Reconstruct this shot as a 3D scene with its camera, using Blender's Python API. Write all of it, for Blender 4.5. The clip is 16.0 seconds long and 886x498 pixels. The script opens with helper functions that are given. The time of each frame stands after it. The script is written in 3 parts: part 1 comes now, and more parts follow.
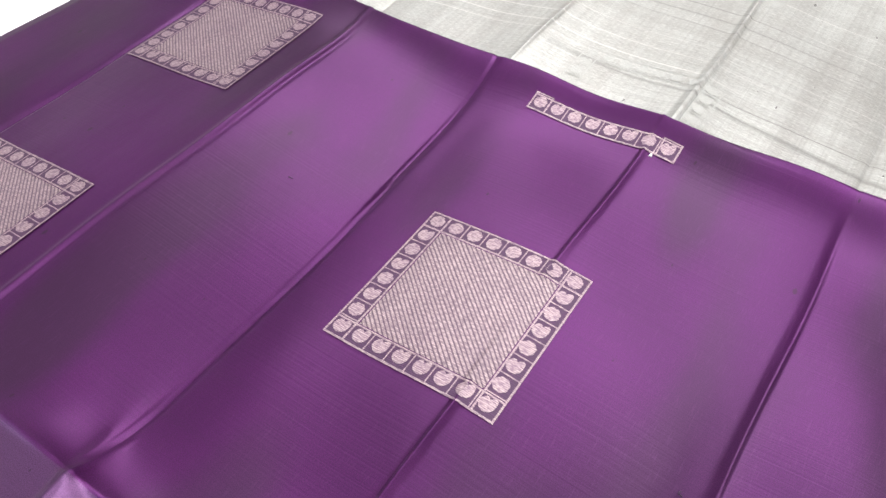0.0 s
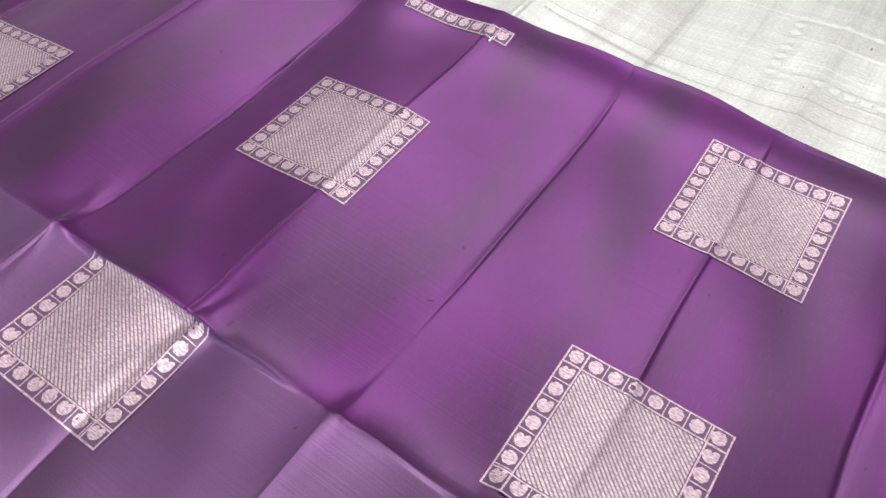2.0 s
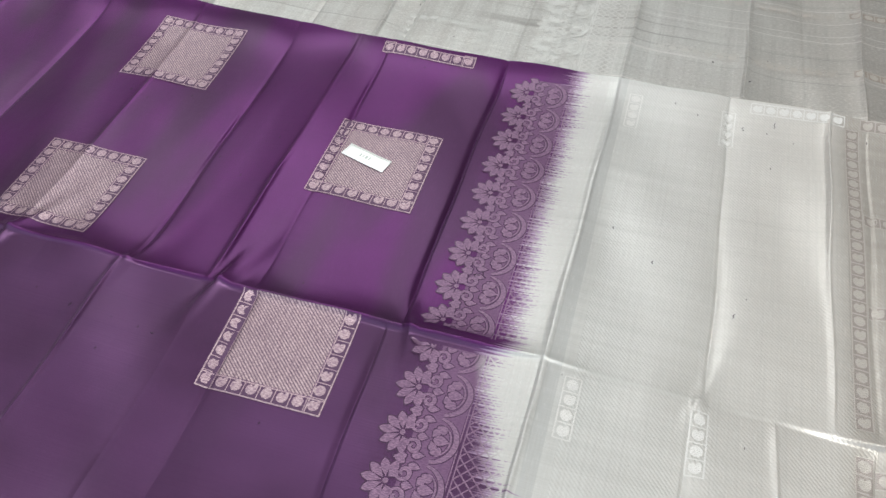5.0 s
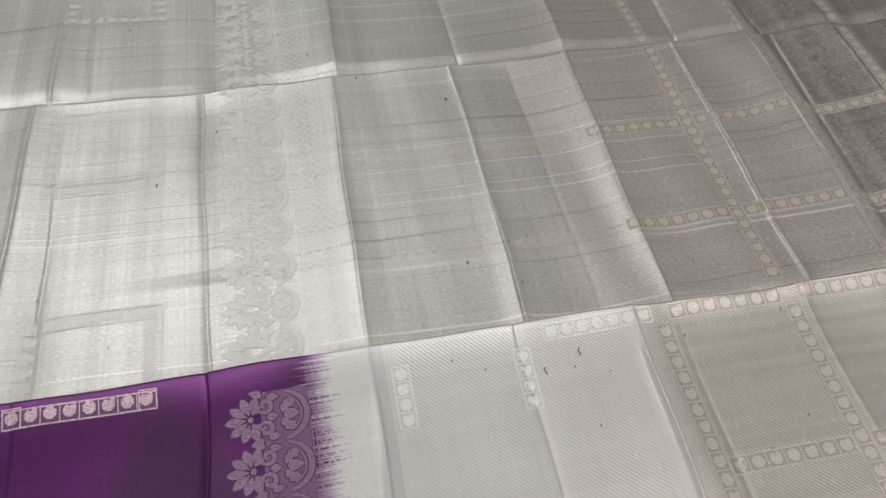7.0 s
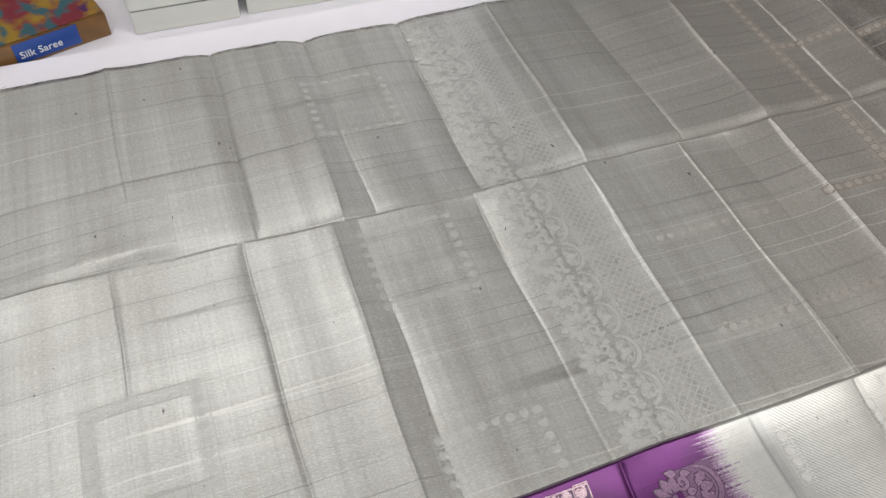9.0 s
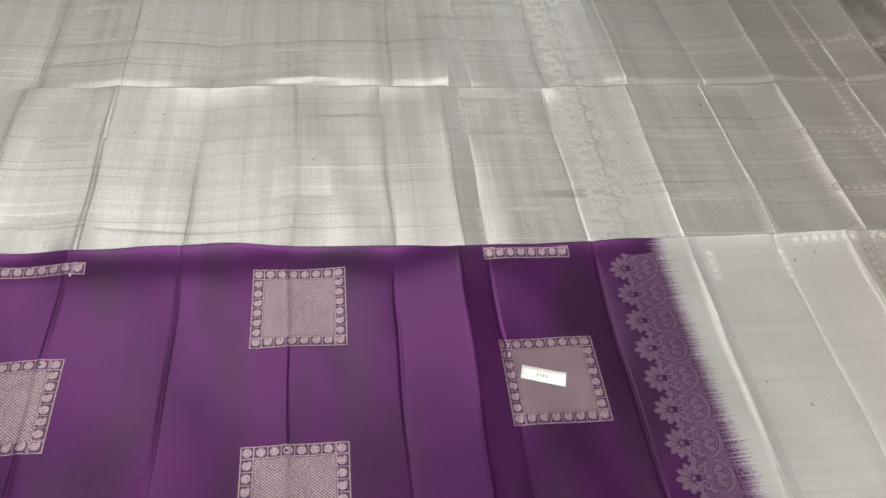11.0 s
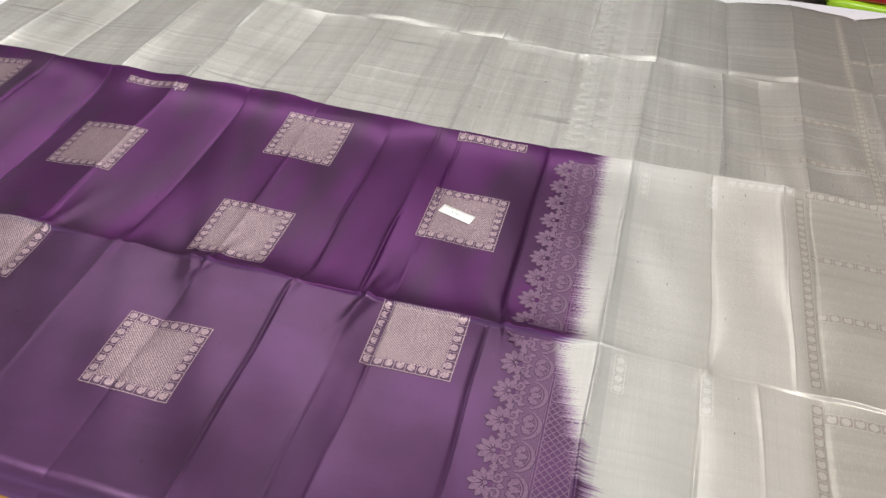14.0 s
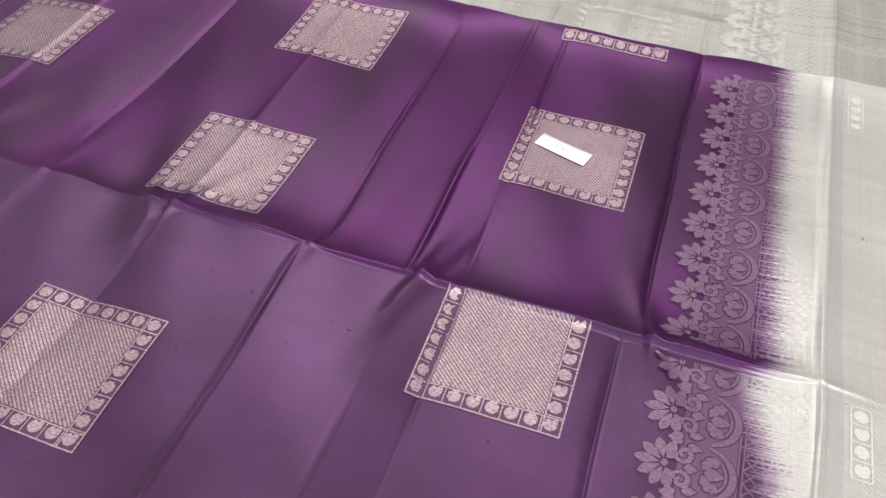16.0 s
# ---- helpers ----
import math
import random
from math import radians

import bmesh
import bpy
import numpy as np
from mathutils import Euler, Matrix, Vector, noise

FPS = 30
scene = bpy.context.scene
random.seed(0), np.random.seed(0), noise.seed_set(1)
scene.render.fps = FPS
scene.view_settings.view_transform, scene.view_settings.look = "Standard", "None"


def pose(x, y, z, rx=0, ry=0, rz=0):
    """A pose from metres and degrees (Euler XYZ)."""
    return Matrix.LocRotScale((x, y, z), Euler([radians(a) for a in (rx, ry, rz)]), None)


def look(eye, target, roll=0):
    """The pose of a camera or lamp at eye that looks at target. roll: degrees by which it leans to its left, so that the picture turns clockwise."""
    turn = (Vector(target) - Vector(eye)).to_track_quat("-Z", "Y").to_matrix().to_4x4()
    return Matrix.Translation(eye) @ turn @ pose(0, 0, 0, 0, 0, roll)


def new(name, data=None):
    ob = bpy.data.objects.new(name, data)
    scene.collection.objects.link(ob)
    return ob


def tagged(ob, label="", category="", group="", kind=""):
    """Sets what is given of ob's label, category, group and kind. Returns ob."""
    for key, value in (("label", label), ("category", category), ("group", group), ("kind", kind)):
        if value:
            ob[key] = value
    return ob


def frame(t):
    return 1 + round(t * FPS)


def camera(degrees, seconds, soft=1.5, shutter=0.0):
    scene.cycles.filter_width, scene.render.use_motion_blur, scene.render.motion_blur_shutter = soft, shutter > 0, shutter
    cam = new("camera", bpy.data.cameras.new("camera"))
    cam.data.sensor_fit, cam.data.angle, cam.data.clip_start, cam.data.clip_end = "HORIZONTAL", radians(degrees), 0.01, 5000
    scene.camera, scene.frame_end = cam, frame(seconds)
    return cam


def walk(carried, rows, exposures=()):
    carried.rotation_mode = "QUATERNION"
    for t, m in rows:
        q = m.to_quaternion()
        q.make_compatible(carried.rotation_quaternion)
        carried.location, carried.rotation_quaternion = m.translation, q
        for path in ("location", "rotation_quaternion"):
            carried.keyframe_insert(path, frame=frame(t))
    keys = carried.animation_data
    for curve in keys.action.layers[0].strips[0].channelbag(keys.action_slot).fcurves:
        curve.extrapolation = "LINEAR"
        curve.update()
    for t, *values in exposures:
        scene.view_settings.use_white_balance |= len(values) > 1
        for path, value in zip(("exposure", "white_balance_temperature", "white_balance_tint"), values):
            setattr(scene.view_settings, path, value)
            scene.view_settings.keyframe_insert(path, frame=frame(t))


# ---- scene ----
cam = camera(60.3, 16.0)
PATH = [
    (0, (-0.386, -0.307, 0.25), (-1.13, 0.793, -1.245), 0.0),
    (0.5, (-0.403, -0.285, 0.223), (-1.112, 0.841, -1.271), 2.4),
    (1, (-0.395, -0.292, 0.231), (-1.093, 0.809, -1.285), 2.3),
    (1.5, (-0.357, -0.322, 0.259), (-1.054, 0.741, -1.285), 1.6),
    (2, (-0.248, -0.386, 0.306), (-0.937, 0.664, -1.25), 1.6),
    (2.5, (-0.114, -0.464, 0.358), (-0.79, 0.585, -1.204), 1.2),
    (3, (-0.023, -0.515, 0.384), (-0.688, 0.568, -1.16), 0.6),
    (3.5, (0.057, -0.557, 0.39), (-0.572, 0.573, -1.135), -0.1),
    (4, (0.135, -0.595, 0.401), (-0.457, 0.597, -1.093), -1.3),
    (6.5, (0.117, -0.312, 0.388), (0.219, 0.886, -1.21), 3.3),
    (7, (0.107, -0.223, 0.402), (0.389, 0.938, -1.202), 3.1),
    (7.5, (0.128, -0.12, 0.379), (0.537, 1.003, -1.225), 2.7),
    (8, (0.099, -0.055, 0.379), (0.495, 1.057, -1.235), 2.8),
    (8.5, (-0.033, -0.057, 0.422), (0.412, 1.034, -1.195), 5.3),
    (9, (-0.172, -0.13, 0.465), (0.32, 0.996, -1.113), 4.3),
    (11.5, (-0.213, -0.558, 0.556), (-0.046, 0.765, -0.934), 5.6),
    (12, (-0.207, -0.658, 0.566), (-0.093, 0.718, -0.881), 4.8),
    (12.5, (-0.138, -0.731, 0.574), (-0.108, 0.705, -0.817), 4.3),
    (13, (-0.01, -0.754, 0.574), (-0.104, 0.713, -0.781), 3.9),
    (13.5, (0.065, -0.754, 0.559), (-0.171, 0.708, -0.784), 3.2),
    (14, (0.088, -0.747, 0.521), (-0.276, 0.671, -0.842), 1.6),
    (14.5, (0.101, -0.732, 0.459), (-0.336, 0.644, -0.925), 0.6),
    (15, (0.085, -0.712, 0.434), (-0.367, 0.62, -0.987), 0.4),
    (15.5, (0.042, -0.637, 0.366), (-0.41, 0.664, -1.085), 0.4),
    (16, (0.002, -0.55, 0.332), (-0.441, 0.726, -1.143), 0.8),
]
EXPOSURES = [(0, 0.76, 6400, 9.5), (1.5, 0.84, 6400, 9.5), (2.3, 0.86, 6250, 5), (3, 0.80, 6200, 4), (4, 0.42, 6200, 4), (6.5, -0.10, 6450, 9), (7.5, -0.32, 6500, 9), (9, -0.37, 6500, 8.5),
             (11.5, 0.03, 6700, 9), (12.5, 0.07, 6750, 9), (14, 0.15, 6700, 9), (15, 0.24, 6650, 9.5), (16, 0.38, 6650, 11)]
walk(cam, [(t, look(eye, target, roll)) for t, eye, target, roll in PATH], EXPOSURES)

# ---- light: ceiling tubes of a shop, pale world fill added at the open south ----
world = bpy.data.worlds.new("world")
scene.world = world
world.use_nodes = True
world.node_tree.nodes["Background"].inputs[0].default_value = (0.85, 0.9, 1.0, 1)
world.node_tree.nodes["Background"].inputs[1].default_value = 1.3


def area(name, eye, target, sx, sy, watts, colour):
    data = bpy.data.lights.new(name, "AREA")
    data.shape, data.size, data.size_y, data.energy, data.color = "RECTANGLE", sx, sy, watts, colour
    ob = new(name, data)
    ob.matrix_world = look(eye, target)
    return ob


area("ceiling_panel_light", (1.5, -1.0, 2.42), (1.2, -0.7, 0), 1.6, 1.2, 64, (1.0, 0.97, 0.93))
area("ceiling_tube_light", (-0.5, -0.6, 2.42), (-0.5, -0.6, 0), 2.4, 0.4, 26, (1.0, 0.98, 0.96))
area("ceiling_tube_light", (-1.1, 1.7, 2.42), (-1.1, 1.7, 0), 2.8, 1.0, 32, (1.0, 0.98, 0.96))


# ---- materials ----
class Nodes:
    """Short hand for building a node material."""

    def __init__(self, name):
        self.mat = bpy.data.materials.new(name)
        self.mat.use_nodes = True
        self.tree = self.mat.node_tree
        self.bsdf = self.tree.nodes["Principled BSDF"]
        self.co = self.tree.nodes.new("ShaderNodeTexCoord").outputs["Object"]

    def put(self, socket, value):
        if hasattr(value, "links"):
            self.tree.links.new(value, socket)
        elif isinstance(value, (tuple, list)) and len(value) == 3 and socket.type == "RGBA":
            socket.default_value = (*value, 1)
        else:
            socket.default_value = value

    def math(self, op, a, b=0.0, c=0.0, clamp=False):
        n = self.tree.nodes.new("ShaderNodeMath")
        n.operation, n.use_clamp = op, clamp
        for i, v in enumerate((a, b, c)):
            self.put(n.inputs[i], v)
        return n.outputs[0]

    def xyz(self):
        n = self.tree.nodes.new("ShaderNodeSeparateXYZ")
        self.put(n.inputs[0], self.co)
        return n.outputs

    def scaled(self, s):
        n = self.tree.nodes.new("ShaderNodeMapping")
        self.put(n.inputs["Vector"], self.co)
        n.inputs["Scale"].default_value = s
        return n.outputs[0]

    def noise(self, s, scale=1.0, detail=3.0, rough=0.5):
        n = self.tree.nodes.new("ShaderNodeTexNoise")
        self.put(n.inputs["Vector"], self.scaled(s))
        n.inputs["Scale"].default_value, n.inputs["Detail"].default_value, n.inputs["Roughness"].default_value = scale, detail, rough
        return n.outputs[0]

    def span(self, v, a, b, lo=0.0, hi=1.0, kind="LINEAR"):
        n = self.tree.nodes.new("ShaderNodeMapRange")
        n.interpolation_type = kind
        for i, x in enumerate((v, a, b, lo, hi)):
            self.put(n.inputs[i], x)
        return n.outputs[0]

    def mix(self, f, a, b):
        n = self.tree.nodes.new("ShaderNodeMix")
        n.data_type = "RGBA"
        self.put(n.inputs[0], f)
        self.put(n.inputs[6], a)
        self.put(n.inputs[7], b)
        return n.outputs[2]

    def bump(self, height, distance, strength=1.0):
        n = self.tree.nodes.new("ShaderNodeBump")
        n.inputs["Strength"].default_value, n.inputs["Distance"].default_value = strength, distance
        self.put(n.inputs["Height"], height)
        self.put(self.bsdf.inputs["Normal"], n.outputs[0])

    def done(self, **values):
        for key, v in values.items():
            self.put(self.bsdf.inputs[key.replace("_", " ")], v)
        return self.mat


PURPLE, VIOLET, PLUM = (0.074, 0.0105, 0.088), (0.118, 0.0150, 0.138), (0.058, 0.0230, 0.064)

# Purple with the lower half's greyish sheen in it.
SHEEN_PLUM, SHEEN_VIOLET = (0.084, 0.041, 0.092), (0.145, 0.070, 0.170)
PITCH = 0.0302
TOP_Y, MID_Y, LOW_Y, BACK_MID, FAR_Y = 0.006, -0.281, -0.538, 0.258, 0.504


def threads(n):
    """Fine weft threads along x: streaks at two widths."""
    fine = n.noise((6, 900, 1), 1.0, 2.0)
    coarse = n.noise((1.6, 130, 1), 1.0, 3.0, 0.65)
    return fine, coarse


def twill(n, x, y):
    """Fine diagonal relief of the woven end piece."""
    d = n.math("ADD", n.math("MULTIPLY", x, 0.7), n.math("MULTIPLY", y, 0.7))
    w = n.math("SINE", n.math("MULTIPLY", d, 2 * math.pi / 0.0020))
    return n.math("MULTIPLY", w, n.math("GREATER_THAN", x, 0.135))


def dye_line(n, y):
    """Where the purple dye ends: straight on the upper half, running out to the side on the lower half."""
    low = n.math("ADD", n.span(y, -0.43, -0.295, 0.124, 0.080), n.span(y, -0.284, -0.279, 0.0, 0.013))
    return n.math("ADD", low, n.span(y, -0.27, -0.17, 0.0, -0.006))


def silk_front():
    """Purple silk that turns into silver tissue along a ragged dyed edge."""
    n = Nodes("dip_dyed_silk")
    x, y, z = n.xyz()
    fine, coarse = threads(n)
    warp = n.noise((700, 5, 1), 1.0, 2.0)
    ragged = n.noise((1.5, 620, 1), 1.0, 3.0, 0.7)
    scallop = n.noise((0, 26, 1), 1.0, 1.0)
    edge = n.math("ADD", x, n.math("MULTIPLY", n.math("SUBTRACT", ragged, 0.5), 0.060))
    edge = n.math("ADD", edge, n.math("MULTIPLY", n.math("SUBTRACT", scallop, 0.5), 0.014))
    silver = n.span(n.math("SUBTRACT", edge, dye_line(n, y)), -0.007, 0.009, kind="SMOOTHSTEP")
    patch = n.noise((7, 9, 1), 1.0, 3.0)
    purple = n.mix(n.span(patch, 0.3, 0.7), PURPLE, VIOLET)
    # Plum patches at random: the silk's view-dependent shot sheen, set in colour.
    shot = n.noise((11, 3.5, 1), 1.0, 2.0)
    purple = n.mix(n.math("MULTIPLY", n.span(shot, 0.46, 0.60, kind="SMOOTHSTEP"), 0.75), purple, PLUM)
    # The lower half's grey sheen is put into the base colour.
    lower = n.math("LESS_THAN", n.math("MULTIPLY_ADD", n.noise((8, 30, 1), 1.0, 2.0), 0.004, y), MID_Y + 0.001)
    purple = n.mix(n.math("MULTIPLY", lower, 0.75), purple, n.mix(n.span(patch, 0.35, 0.65), SHEEN_PLUM, SHEEN_VIOLET))
    purple = n.mix(n.math("MULTIPLY", n.span(coarse, 0.55, 0.8), 0.30), purple, (0.080, 0.022, 0.092))
    white = n.mix(n.span(coarse, 0.25, 0.75), (0.46, 0.47, 0.45), (0.575, 0.58, 0.56))
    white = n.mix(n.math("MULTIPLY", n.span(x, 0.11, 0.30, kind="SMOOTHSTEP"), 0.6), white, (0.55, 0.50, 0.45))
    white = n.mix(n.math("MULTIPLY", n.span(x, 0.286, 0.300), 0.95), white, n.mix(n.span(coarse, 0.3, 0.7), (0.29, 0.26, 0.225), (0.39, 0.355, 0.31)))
    stripe = n.math("MULTIPLY", n.math("GREATER_THAN", x, 0.1185), n.math("LESS_THAN", x, 0.1275))
    white = n.mix(n.math("MULTIPLY", stripe, 0.55), white, (0.36, 0.37, 0.37))
    white = n.mix(n.math("MULTIPLY", n.span(warp, 0.45, 0.70), 0.25), white, (0.36, 0.35, 0.33))
    white = n.mix(n.math("MULTIPLY", n.span(fine, 0.5, 0.85), 0.4), white, (0.36, 0.35, 0.33))
    speck = n.noise((260, 130, 1), 1.0, 0.0)
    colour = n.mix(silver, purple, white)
    halo = n.math("MULTIPLY", n.math("MULTIPLY", silver, n.math("SUBTRACT", 1.0, silver)), 3.0)
    colour = n.mix(halo, colour, (0.33, 0.19, 0.37))
    grain = n.noise((2400, 2400, 1), 1.0, 1.0)
    colour = n.mix(n.span(grain, 0.35, 0.65, 0.0, 0.55), colour, n.mix(silver, (0.034, 0.0075, 0.039), (0.40, 0.395, 0.375)))
    colour = n.mix(n.span(n.noise((1300, 120, 1), 1.0, 1.0), 0.58, 0.75, 0.0, 0.22), colour, n.mix(silver, (0.12, 0.04, 0.13), (0.70, 0.70, 0.67)))
    colour = n.mix(n.math("MULTIPLY", n.math("GREATER_THAN", speck, 0.865), 0.7), colour, (0.03, 0.015, 0.03))
    fine = n.math("MULTIPLY_ADD", n.math("MULTIPLY", twill(n, x, y), silver), 0.45, fine)
    slack = n.noise((24, 10, 1), 1.0, 3.0, 0.55)
    fine = n.math("MULTIPLY_ADD", slack, 11.0, fine)
    n.bump(n.math("ADD", n.math("ADD", fine, n.math("MULTIPLY", warp, 0.5)), n.math("MULTIPLY", coarse, 0.5)), 0.0003, 0.24)
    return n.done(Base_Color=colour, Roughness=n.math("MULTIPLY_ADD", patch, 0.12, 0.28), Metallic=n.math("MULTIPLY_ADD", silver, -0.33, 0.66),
                  Specular_IOR_Level=0.5, Anisotropic=0.3, Coat_Weight=n.math("MULTIPLY_ADD", silver, -0.08, 0.08), Coat_Roughness=0.31, Sheen_Weight=0.02, Sheen_Roughness=0.4, Sheen_Tint=(0.85, 0.6, 0.95))


def silk_back():
    """Silver tissue: soft satin with fine weft threads, faint warp bands and long thin creased threads."""
    n = Nodes("silver_tissue_silk")
    x, y, z = n.xyz()
    fine, coarse = threads(n)
    warp = n.noise((55, 1.5, 1), 1.0, 3.0, 0.6)
    rib = n.noise((900, 4, 1), 1.0, 1.0)
    patch = n.noise((6, 9, 1), 1.0, 2.0)
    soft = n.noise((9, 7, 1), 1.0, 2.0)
    c = n.mix(n.span(coarse, 0.3, 0.7), (0.565, 0.575, 0.55), (0.65, 0.665, 0.635))
    # Browner to the right: end piece weave plus a brown reflection put into colour.
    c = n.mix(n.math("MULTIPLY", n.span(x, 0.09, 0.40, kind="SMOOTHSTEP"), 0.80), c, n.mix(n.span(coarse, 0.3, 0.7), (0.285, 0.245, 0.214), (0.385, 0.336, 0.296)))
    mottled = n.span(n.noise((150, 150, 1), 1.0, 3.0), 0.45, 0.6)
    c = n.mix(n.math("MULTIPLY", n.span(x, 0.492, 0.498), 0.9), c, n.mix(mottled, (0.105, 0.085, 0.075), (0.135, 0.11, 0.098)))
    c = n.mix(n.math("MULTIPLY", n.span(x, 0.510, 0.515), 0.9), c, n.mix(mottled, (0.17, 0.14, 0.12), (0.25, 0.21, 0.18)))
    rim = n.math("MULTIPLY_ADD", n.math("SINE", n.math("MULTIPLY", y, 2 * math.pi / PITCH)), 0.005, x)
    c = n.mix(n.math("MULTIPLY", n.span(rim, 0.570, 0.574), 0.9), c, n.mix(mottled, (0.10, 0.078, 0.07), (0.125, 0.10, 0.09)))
    c = n.mix(n.math("MULTIPLY", n.span(warp, 0.42, 0.68), 0.55), c, (0.37, 0.36, 0.34))
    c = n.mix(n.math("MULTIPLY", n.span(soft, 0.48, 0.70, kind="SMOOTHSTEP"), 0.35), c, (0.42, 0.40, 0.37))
    c = n.mix(n.math("MULTIPLY", n.span(rib, 0.45, 0.75), 0.30), c, (0.34, 0.33, 0.31))
    c = n.mix(n.math("MULTIPLY", n.span(fine, 0.5, 0.85), 0.20), c, (0.34, 0.33, 0.30))
    c = n.mix(n.span(n.noise((2400, 2400, 1), 1.0, 1.0), 0.35, 0.70, 0.0, 0.25), c, (0.30, 0.29, 0.275))
    bands = n.noise((0.8, 60, 1), 1.0, 3.0, 0.7)
    c = n.mix(n.math("MULTIPLY", n.span(bands, 0.50, 0.68), 0.28), c, (0.36, 0.35, 0.325))
    weave = n.noise((330, 1150, 1), 1.0, 2.0, 0.6)
    c = n.mix(n.span(weave, 0.52, 0.70, 0.0, 0.28), c, (0.27, 0.26, 0.24))
    c = n.mix(n.span(weave, 0.48, 0.32, 0.0, 0.32), c, (0.86, 0.86, 0.82))
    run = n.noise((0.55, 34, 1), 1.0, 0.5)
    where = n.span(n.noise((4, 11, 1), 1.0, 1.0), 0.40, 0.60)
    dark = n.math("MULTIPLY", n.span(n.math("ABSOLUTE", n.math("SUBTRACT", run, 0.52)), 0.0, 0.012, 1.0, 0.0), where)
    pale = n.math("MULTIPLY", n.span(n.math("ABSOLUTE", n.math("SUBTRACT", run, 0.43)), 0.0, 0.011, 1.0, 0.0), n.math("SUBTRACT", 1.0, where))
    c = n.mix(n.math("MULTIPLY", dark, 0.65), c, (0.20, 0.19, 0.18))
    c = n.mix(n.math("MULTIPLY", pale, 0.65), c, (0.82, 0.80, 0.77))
    speck = n.noise((240, 120, 1), 1.0, 0.0)
    c = n.mix(n.math("MULTIPLY", n.math("GREATER_THAN", speck, 0.875), 0.7), c, (0.05, 0.04, 0.04))
    relief = n.math("ADD", n.math("ADD", n.math("MULTIPLY_ADD", twill(n, x, y), 0.18, fine), n.math("MULTIPLY", warp, 0.8)), n.math("MULTIPLY", coarse, 1.2))
    relief = n.math("ADD", relief, n.math("MULTIPLY", n.math("SUBTRACT", pale, dark), 0.4))
    crinkle = n.noise((140, 620, 1), 1.0, 4.0, 0.7)
    relief = n.math("ADD", relief, n.math("MULTIPLY", crinkle, 1.5))
    n.bump(relief, 0.0004, 0.27)
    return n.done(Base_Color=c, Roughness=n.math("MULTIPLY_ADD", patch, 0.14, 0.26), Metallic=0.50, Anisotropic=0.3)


def zari(name, light, dark, stripes, metal=0.7, rough=0.38, warm=False, fade=False):
    """Metal thread laid over the silk; stripes: width of the diagonal twill, 0 for none."""
    n = Nodes(name)
    x, y, z = n.xyz()
    thread = n.span(n.math("SINE", n.math("MULTIPLY", y, 2 * math.pi / 0.00085)), -0.5, 0.6)
    mask = n.math("MULTIPLY_ADD", thread, 0.40, 0.60)
    if stripes:
        d = n.math("ADD", n.math("MULTIPLY", x, 0.66), n.math("MULTIPLY", y, 0.75))
        w = n.span(n.math("SINE", n.math("MULTIPLY", d, 2 * math.pi / stripes)), -0.85, 0.0)
        mask = n.math("MULTIPLY", mask, n.math("MULTIPLY_ADD", w, 0.82, 0.18))
    worn = n.noise((2, 140, 1), 1.0, 3.0, 0.65) if warm else n.noise((60, 60, 1), 1.0, 3.0)
    mask = n.math("MULTIPLY", mask, n.span(worn, 0.25, 0.65, 0.55 if warm else 0.75, 1.0))
    # Sparkle of the metal thread, painted in by fine noise.
    glint = n.noise((420, 1500, 1), 1.0, 1.0)
    mask = n.math("MULTIPLY", mask, n.span(glint, 0.38, 0.60, 0.45, 1.12))
    n.bump(mask, 0.0002, 0.4)
    if warm:
        # Same browning to the right as silk_back: part weave, part painted reflection.
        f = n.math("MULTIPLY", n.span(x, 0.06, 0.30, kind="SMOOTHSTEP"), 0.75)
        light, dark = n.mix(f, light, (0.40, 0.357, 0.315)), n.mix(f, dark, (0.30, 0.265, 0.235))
    if fade:
        f = n.span(n.math("SUBTRACT", x, dye_line(n, y)), -0.006, 0.010, kind="SMOOTHSTEP")
        light, dark = n.mix(f, light, (0.50, 0.495, 0.475)), n.mix(f, dark, (0.455, 0.45, 0.43))
    return n.done(Base_Color=n.mix(mask, dark, light), Roughness=rough, Metallic=n.math("MULTIPLY", mask, metal))


def plain(name, colour, rough, scale=40.0, change=0.15, metal=0.0, bump=0.0003):
    n = Nodes(name)
    a = n.noise((1, 1, 1), scale, 4.0)
    b = n.noise((1, 1, 1), scale * 0.12, 2.0)
    v = n.math("ADD", n.math("MULTIPLY", a, 0.5), n.math("MULTIPLY", b, 0.5))
    dark = tuple(c * (1 - change) for c in colour)
    lit = tuple(min(1, c * (1 + change)) for c in colour)
    n.bump(a, bump, 0.4)
    return n.done(Base_Color=n.mix(n.span(v, 0.3, 0.7), dark, lit), Roughness=n.span(b, 0.3, 0.7, rough * 0.85, rough * 1.15), Metallic=metal)


def grained(name, colour, rough):
    n = Nodes(name)
    g = n.noise((3, 60, 60), 1.0, 4.0, 0.6)
    n.bump(g, 0.0004, 0.5)
    return n.done(Base_Color=n.mix(n.span(g, 0.3, 0.7), tuple(c * 0.65 for c in colour), colour), Roughness=rough)


FRONT_SILK, BACK_SILK = silk_front(), silk_back()
ZARI = zari("rose_zari", (0.54, 0.42, 0.43), (0.10, 0.035, 0.11), 0, 0.85, 0.31)
ZARI_FIELD = zari("rose_zari_twill", (0.56, 0.435, 0.445), (0.055, 0.02, 0.06), 0.0018, 0.85, 0.31)
ZARI_FLOWER = zari("lilac_zari_flowers", (0.235, 0.15, 0.22), (0.075, 0.027, 0.087), 0, 0.8, 0.32, fade=True)
